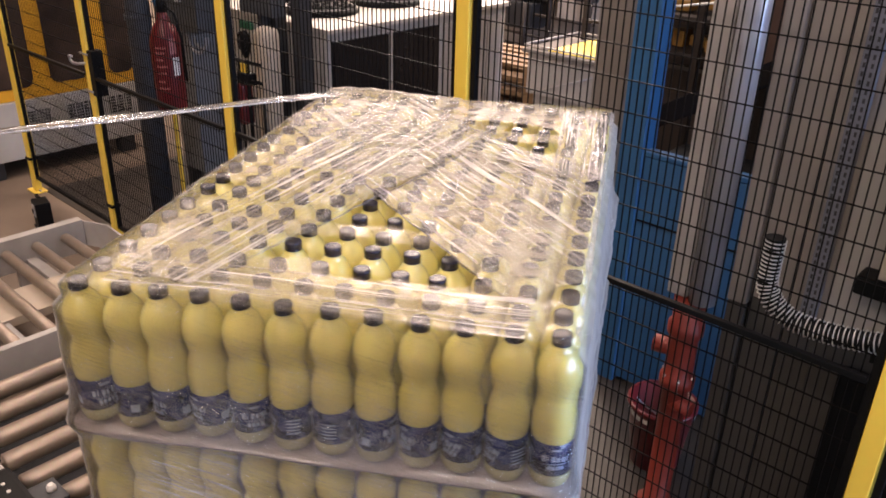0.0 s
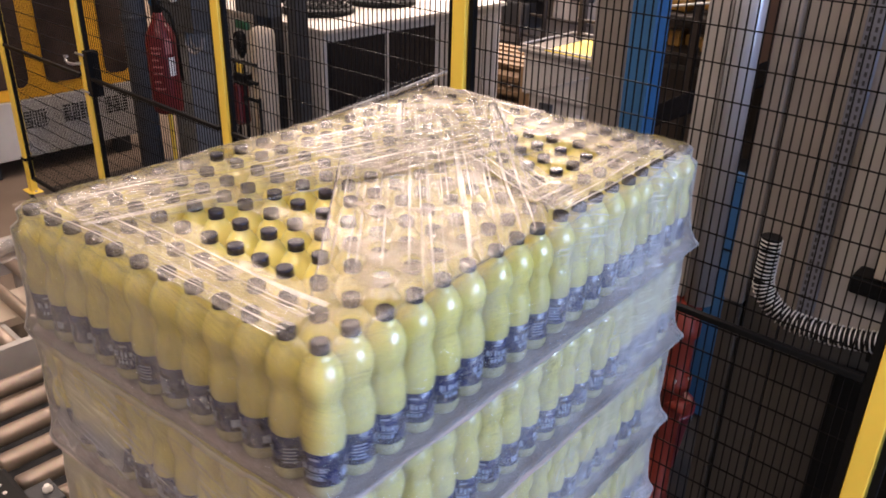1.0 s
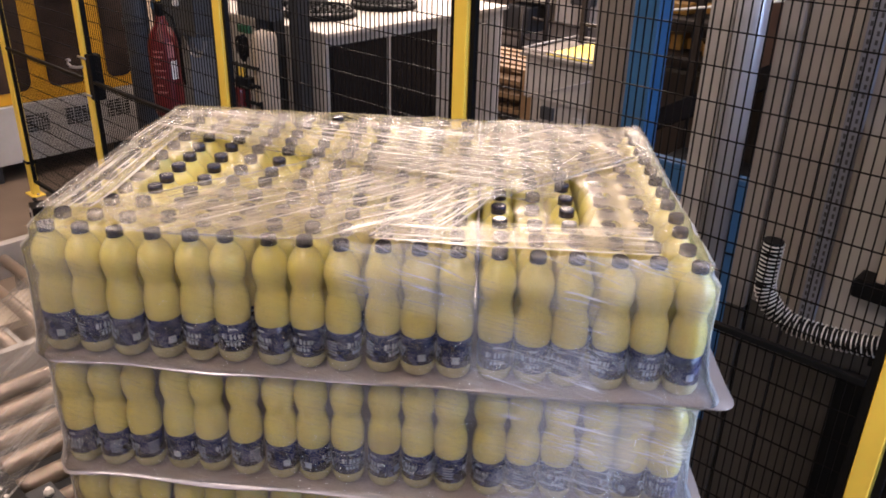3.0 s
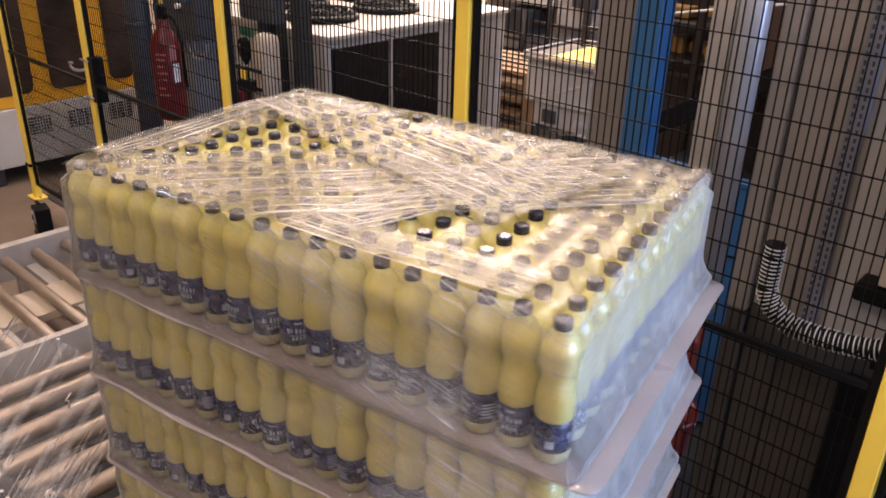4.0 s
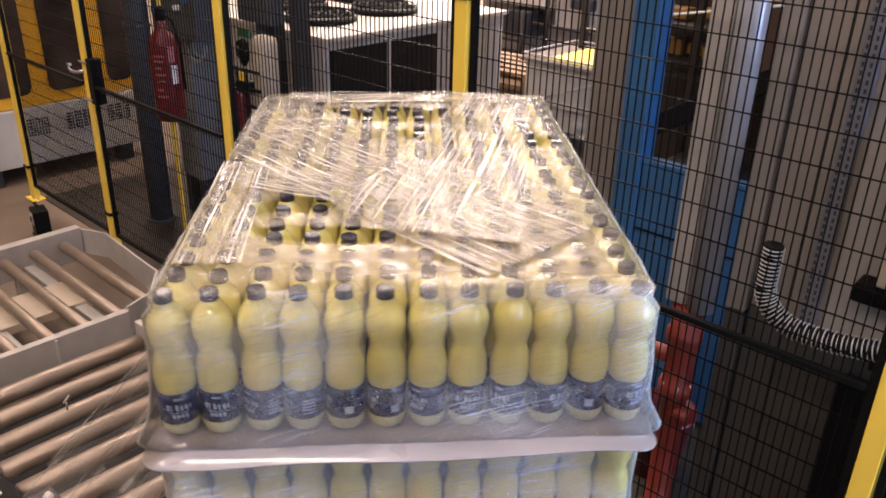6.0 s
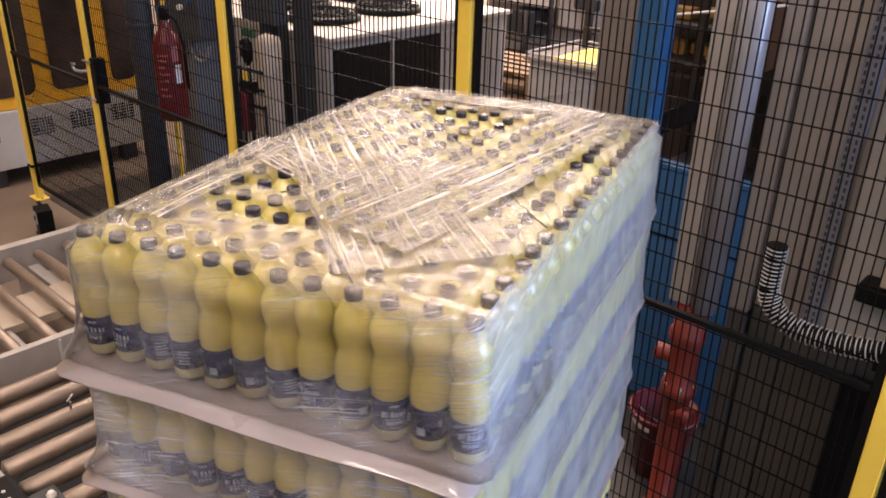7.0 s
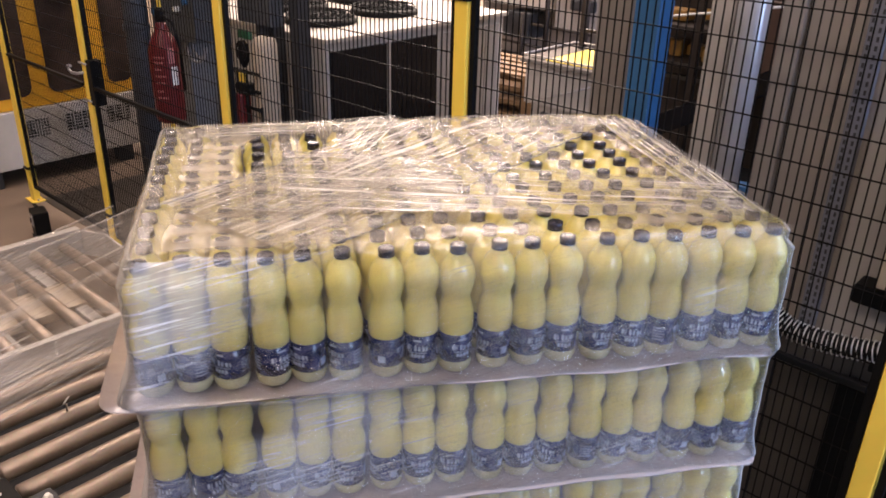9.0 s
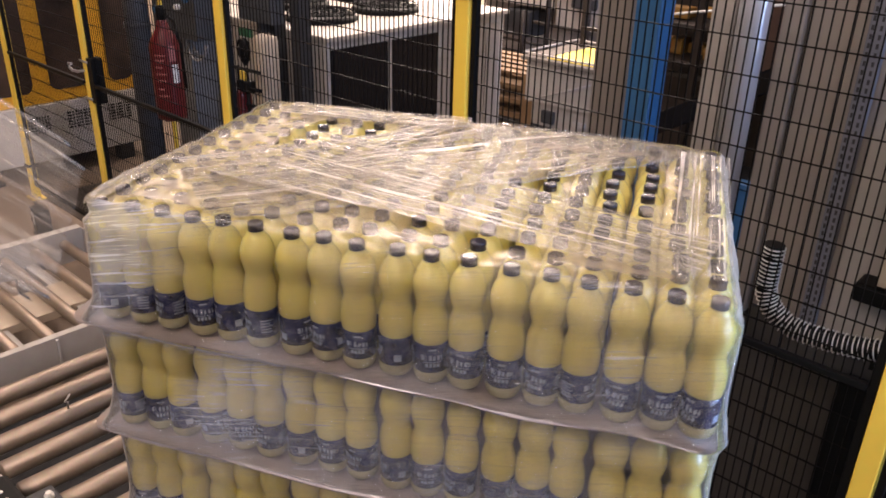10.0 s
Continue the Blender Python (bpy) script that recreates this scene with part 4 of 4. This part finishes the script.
def side_film():
    """Film drawn round the sides, over the sheet edges, slightly scalloped and creased."""
    bm = bmesh.new()
    milk = bm.verts.layers.float.new("milk")
    ring = resample(outline(0.405, 0.607, 0.03, 6), 0.016)
    zs = [TOP + 0.004, TOP - 0.006] + [TOP - 0.0131 * k for k in range(1, 79)]
    rows = []
    for z in zs:
        row = []
        up = (z - (TOP - BH - 0.004)) % SP
        bump = 0.024 * math.exp(-up / 0.035) if up < 0.2 else 0.024 * math.exp(-(SP - up) / 0.008)
        for x, y in ring:
            bulge = bump * (0.55 + 0.75 * smooth(-0.3, 0.6, y)) if z < TOP - 0.06 else 0
            crease = 0.004 * noise.noise((x * 9, y * 9, z * 9)) + 0.0025 * noise.noise((x * 30, y * 30, z * 14))
            tuck = -0.022 if z > TOP - 0.003 else (-0.012 if z > TOP - 0.03 else 0)
            d = bulge + crease + tuck
            xx, yy = skew(x * (1 + d / 0.41), y * (1 + d / 0.61))
            scallop = 0.007 * noise.noise((x * 17, y * 17, 2.0)) if z > TOP - 0.04 else 0
            q = bm.verts.new((xx, yy, z + scallop))
            # uneven film, with glancing haze and dimmer light low down painted into the milk
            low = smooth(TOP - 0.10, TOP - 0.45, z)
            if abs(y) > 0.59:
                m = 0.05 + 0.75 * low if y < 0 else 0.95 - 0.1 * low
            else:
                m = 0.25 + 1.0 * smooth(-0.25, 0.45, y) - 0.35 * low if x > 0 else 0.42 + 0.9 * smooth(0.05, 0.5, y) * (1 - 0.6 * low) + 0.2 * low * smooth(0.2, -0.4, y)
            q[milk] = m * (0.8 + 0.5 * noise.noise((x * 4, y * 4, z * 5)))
            row.append(q)
        rows.append(row)
    n = len(ring)
    for a, b in zip(rows, rows[1:]):
        for i in range(n):
            bm.faces.new((a[i], a[(i + 1) % n], b[(i + 1) % n], b[i])).smooth = True
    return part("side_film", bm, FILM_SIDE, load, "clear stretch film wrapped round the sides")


side_film()


ROW_Y = [row_y(j) for j in range(NY)]


def from_cap(x, y):
    """Distance to the nearest cap's middle."""
    gx = ((x / PITCH + 0.5) - round(x / PITCH + 0.5)) * PITCH
    return math.hypot(gx, min(abs(y - r) for r in ROW_Y))


def drape(x, y):
    """Height of the film over the caps."""
    sag = smooth(0.014, 0.034, from_cap(x, y))
    return TOP + 0.003 - 0.0035 * sag + 0.006 * noise.noise((x * 6, y * 6, 4.0)) + 0.003 * noise.noise((x * 19, y * 19, 1.0))


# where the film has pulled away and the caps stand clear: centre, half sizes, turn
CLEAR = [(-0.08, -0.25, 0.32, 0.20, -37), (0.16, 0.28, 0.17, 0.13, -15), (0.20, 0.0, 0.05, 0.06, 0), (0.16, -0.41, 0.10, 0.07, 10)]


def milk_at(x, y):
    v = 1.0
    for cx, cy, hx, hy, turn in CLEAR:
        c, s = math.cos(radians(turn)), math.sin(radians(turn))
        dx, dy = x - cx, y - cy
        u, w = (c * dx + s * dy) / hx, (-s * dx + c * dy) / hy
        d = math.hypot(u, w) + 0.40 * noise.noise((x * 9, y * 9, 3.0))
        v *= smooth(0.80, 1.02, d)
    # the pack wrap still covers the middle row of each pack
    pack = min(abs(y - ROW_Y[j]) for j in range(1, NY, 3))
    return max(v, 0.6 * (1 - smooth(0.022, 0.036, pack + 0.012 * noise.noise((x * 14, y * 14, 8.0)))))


def top_sheet():
    bm = bmesh.new()
    nx, ny = 130, 196
    grid = []
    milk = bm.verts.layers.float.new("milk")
    for i in range(nx + 1):
        row = []
        for j in range(ny + 1):
            x, y = -0.392 + 0.784 * i / nx, -0.592 + 1.184 * j / ny
            xx, yy = skew(x, y)
            q = bm.verts.new((xx, yy, drape(x, y)))
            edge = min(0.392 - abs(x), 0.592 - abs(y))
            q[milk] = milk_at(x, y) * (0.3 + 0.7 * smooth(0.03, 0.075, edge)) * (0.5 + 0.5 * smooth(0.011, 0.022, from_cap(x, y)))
            row.append(q)
        grid.append(row)
    for i in range(nx):
        for j in range(ny):
            bm.faces.new((grid[i][j], grid[i + 1][j], grid[i + 1][j + 1], grid[i][j + 1])).smooth = True
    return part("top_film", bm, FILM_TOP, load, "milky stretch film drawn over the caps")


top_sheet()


def film_crest(xa, xb, y, high, seed):
    """Film bunched up along the rim where the strip was drawn over it."""
    bm = bmesh.new()
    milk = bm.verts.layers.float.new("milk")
    rows = []
    for k in range(61):
        u = k / 60
        x = xa + (xb - xa) * u
        h = high * math.sin(math.pi * min(1, u * 1.15 + 0.1)) * (0.75 + 0.9 * noise.noise((x * 16, 0.0, seed))) + 0.002
        row = []
        for dy, dz in ((-0.034, 0.001), (-0.020, 0.4 * h), (-0.009, h), (0.000, 0.8 * h), (0.006, -0.004), (0.010, -0.016)):
            wob = 0.004 * noise.noise((x * 40, dy * 40, seed))
            q = bm.verts.new((*skew(x, y + dy + wob), TOP + 0.004 + dz))
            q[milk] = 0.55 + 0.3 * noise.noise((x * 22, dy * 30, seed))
            row.append(q)
        rows.append(row)
    for a, b in zip(rows, rows[1:]):
        for k in range(5):
            bm.faces.new((a[k], b[k], b[k + 1], a[k + 1])).smooth = True
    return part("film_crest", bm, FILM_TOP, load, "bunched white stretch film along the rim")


film_crest(-0.385, -0.02, 0.590, 0.013, 3.0)


def band(xa, ya, xb, yb, w0, w1, lift, seed):
    """A strip of film pulled across the top from a to b, width w0 to w1, with streaks along it."""
    a, b = Vector((xa, ya, 0)), Vector((xb, yb, 0))
    l = (b - a).length
    ang = math.atan2(yb - ya, xb - xa)
    bm = bmesh.new()
    n, m = 40, 36
    grid = []
    c, s = math.cos(ang), math.sin(ang)
    for i in range(n + 1):
        row = []
        for j in range(m + 1):
            u = l * i / n
            v = (j / m - 0.5) * (w0 + (w1 - w0) * i / n)
            x, y = xa + c * u - s * v, ya + s * u + c * v
            x, y = max(-0.385, min(0.385, x)), max(-0.585, min(0.585, y))
            z = TOP + 0.007 + lift + 0.004 * noise.noise((u * 3, v * 60, seed)) + 0.006 * noise.noise((x * 5, y * 5, 4.0))
            xx, yy = x - xa, y - ya
            row.append(bm.verts.new((c * xx + s * yy, -s * xx + c * yy, z)))
        grid.append(row)
    for i in range(n):
        for j in range(m):
            bm.faces.new((grid[i][j], grid[i + 1][j], grid[i + 1][j + 1], grid[i][j + 1])).smooth = True
    bmesh.ops.dissolve_degenerate(bm, dist=1e-5, edges=bm.edges)
    ob = part("film_band", bm, FILM_BAND, load, "streaky band of stretch film across the caps")
    ox, oy = skew(xa, ya)
    ob.matrix_local = pose(ox, oy, 0, 0, 0, math.degrees(ang))


band(-0.27, 0.43, 0.42, -0.36, 0.39, 0.39, 0.000, 1.0)
band(-0.32, -0.54, 0.32, -0.535, 0.10, 0.11, 0.003, 2.0)
band(0.32, 0.50, 0.33, 0.02, 0.11, 0.10, 0.004, 3.0)
band(-0.26, -0.55, -0.01, 0.40, 0.18, 0.36, 0.006, 4.0)
band(0.385, 0.05, 0.08, 0.20, 0.10, 0.12, 0.003, 5.0)


def fold(xa, ya, xb, yb, seed):
    """A thin roped crease where a strip of film ends."""
    pts = []
    for k in range(31):
        x, y = xa + (xb - xa) * k / 30, ya + (yb - ya) * k / 30
        pts.append((*skew(x, y), drape(x, y) + 0.006 + 0.002 * noise.noise((x * 20, y * 20, seed))))
    part("film_fold", tube(pts, 0.0017, 6), FILM_WEB, load, "roped crease in the stretch film")


fold(0.356, 0.011, -0.171, 0.575, 1.0)
fold(0.302, -0.524, -0.366, 0.242, 2.0)
fold(-0.163, -0.52, 0.154, 0.294, 3.0)


def web_piece(name, length, label, wide, narrow):
    """Free film along +x, drawn out into parallel strands."""
    bm = bmesh.new()
    rnd = random.Random(5)
    n = 16
    for k in range(34):
        c = rnd.uniform(-0.5, 0.5)
        half = rnd.choice((0.0006, 0.0008, 0.001, 0.0014, 0.002, 0.004))
        drift = rnd.uniform(-0.03, 0.03)
        a, b = rnd.choice(((0, n), (0, n), (0, n), (0, 11), (4, n)))
        rows = []
        for i in range(a, b + 1):
            u = length * i / n
            v = (c + drift * i / n) * (wide + (narrow - wide) * i / n)
            y = 0.010 * noise.noise((u * 2, c * 5, 7.0))
            rows.append([bm.verts.new((u, y + 0.004 * c, v - half)), bm.verts.new((u, y, v + half))])
        for p, q in zip(rows, rows[1:]):
            bm.faces.new((p[0], q[0], q[1], p[1])).smooth = True
    ob = tagged(new(name, mesh_of(name, bm, FILM_WEB)), label, "film", kind="stuff")
    bm = bmesh.new()
    grid = []
    for i in range(n + 1):
        half = (wide + (narrow - wide) * i / n) / 2
        grid.append([bm.verts.new((length * i / n, 0.010 * noise.noise((length * i / n * 2, k * 0.5, 7.0)), half * (k / 10 - 1))) for k in range(21)])
    for a, b in zip(grid, grid[1:]):
        for k in range(20):
            bm.faces.new((a[k], b[k], b[k + 1], a[k + 1])).smooth = True
    part("film_sheet", bm, FILM_SHEET, ob, "thin clear film between the strands")
    for side in (-1, 1):
        part("roped_edge", tube([(length * i / n, 0.010 * noise.noise((length * i / n * 2, 5 + side * 5, 7.0)), side * (wide + (narrow - wide) * i / n) / 2) for i in range(n + 1)], 0.0022, 6), FILM_WEB, ob)
    return ob


web_out = web_piece("film_strip", 0.80, "clear stretch film strip running from the roll", 0.44, 0.38)
web_in = web_piece("film_strip", 0.80, "clear stretch film strip reaching the load", 0.40, 0.32)

# ---- movement ----
TURN = [(0, -11.7), (0.5, -25.0), (1.0, -38.4), (1.5, -52.2), (2.0, -66.2), (2.5, -80.0), (2.7, -85.6), (3.4, -105.0), (4.0, -121.6), (4.5, -135.0),
        (5.0, -148.6), (5.5, -162.4), (6.0, -176.2), (6.5, -190.1), (7.0, -204.0), (7.5, -217.6), (8.0, -231.2), (8.5, -244.6), (9.0, -258.1), (9.5, -272.2), (10.0, -286.7)]
ROLL_AT = (-1.0, -0.95)
# seconds, height of the film at the roll and at the load, lean of the strip
HEIGHTS = [(0, 1.79, 1.785, 75), (0.5, 1.74, 1.79, 66), (0.8, 1.46, 1.81, 66), (1.0, 1.38, 1.81, 62), (1.3, 1.30, 1.78, 42), (2.0, 1.10, 1.70, 5), (2.7, 0.90, 1.55, 0),
           (3.8, 0.48, 1.35, 0), (5.0, 0.20, 1.30, 0), (6.2, 0.15, 1.20, 0), (6.8, 0.20, 1.0, 0), (7.5, 0.40, 1.1, 0), (8.5, 0.90, 1.35, 0), (9.0, 1.15, 1.45, 0),
           (9.3, 1.30, 1.50, 0), (9.6, 1.55, 1.60, 0), (10.0, 2.10, 1.74, 0)]


def between(rows, t, k):
    return float(np.interp(t, [r[0] for r in rows], [r[k] for r in rows]))


def tangent(t):
    """The corner of the load that the film runs to."""
    a = radians(between(TURN, t, 1) + 42.268)
    corners = []
    for cx, cy in ((-0.42, -0.62), (0.42, -0.62), (0.42, 0.62), (-0.42, 0.62)):
        x, y = skew(cx, cy)
        corners.append(Vector((x * math.cos(a) - y * math.sin(a), x * math.sin(a) + y * math.cos(a), 0)))
    return corners[3 if t < 1.3 else 0 if t < 3.2 else 1 if t < 6.2 else 2 if t < 9.1 else 3]


def motions():
    walk(load, [(t, pose(0, 0, 0, 0, 0, a + 42.268)) for t, a in TURN])
    walk(table, [(t, pose(0, 0, 0, 0, 0, a + 42.268)) for t, a in TURN])
    outs, ins = [], []
    for k in range(41):
        t = k * 0.25
        p = tangent(t)
        zr, zt, lean = between(HEIGHTS, t, 1), between(HEIGHTS, t, 2), between(HEIGHTS, t, 3)
        r, q = Vector((*ROLL_AT, zr)), Vector((p.x, p.y, zt))
        d = q - r
        yaw, rise = math.atan2(d.y, d.x), math.atan2(d.z, math.hypot(d.x, d.y))
        m = Matrix.Rotation(yaw, 4, "Z") @ Matrix.Rotation(-rise, 4, "Y") @ Matrix.Rotation(radians(lean), 4, "X")
        outs.append((t, Matrix.Translation(r + d.normalized() * min(0.0, d.length - 0.80)) @ m))
        ins.append((t, Matrix.Translation(q) @ m @ Matrix.Translation((-0.80, 0, 0))))
    walk(web_out, outs)
    walk(web_in, ins)


motions()
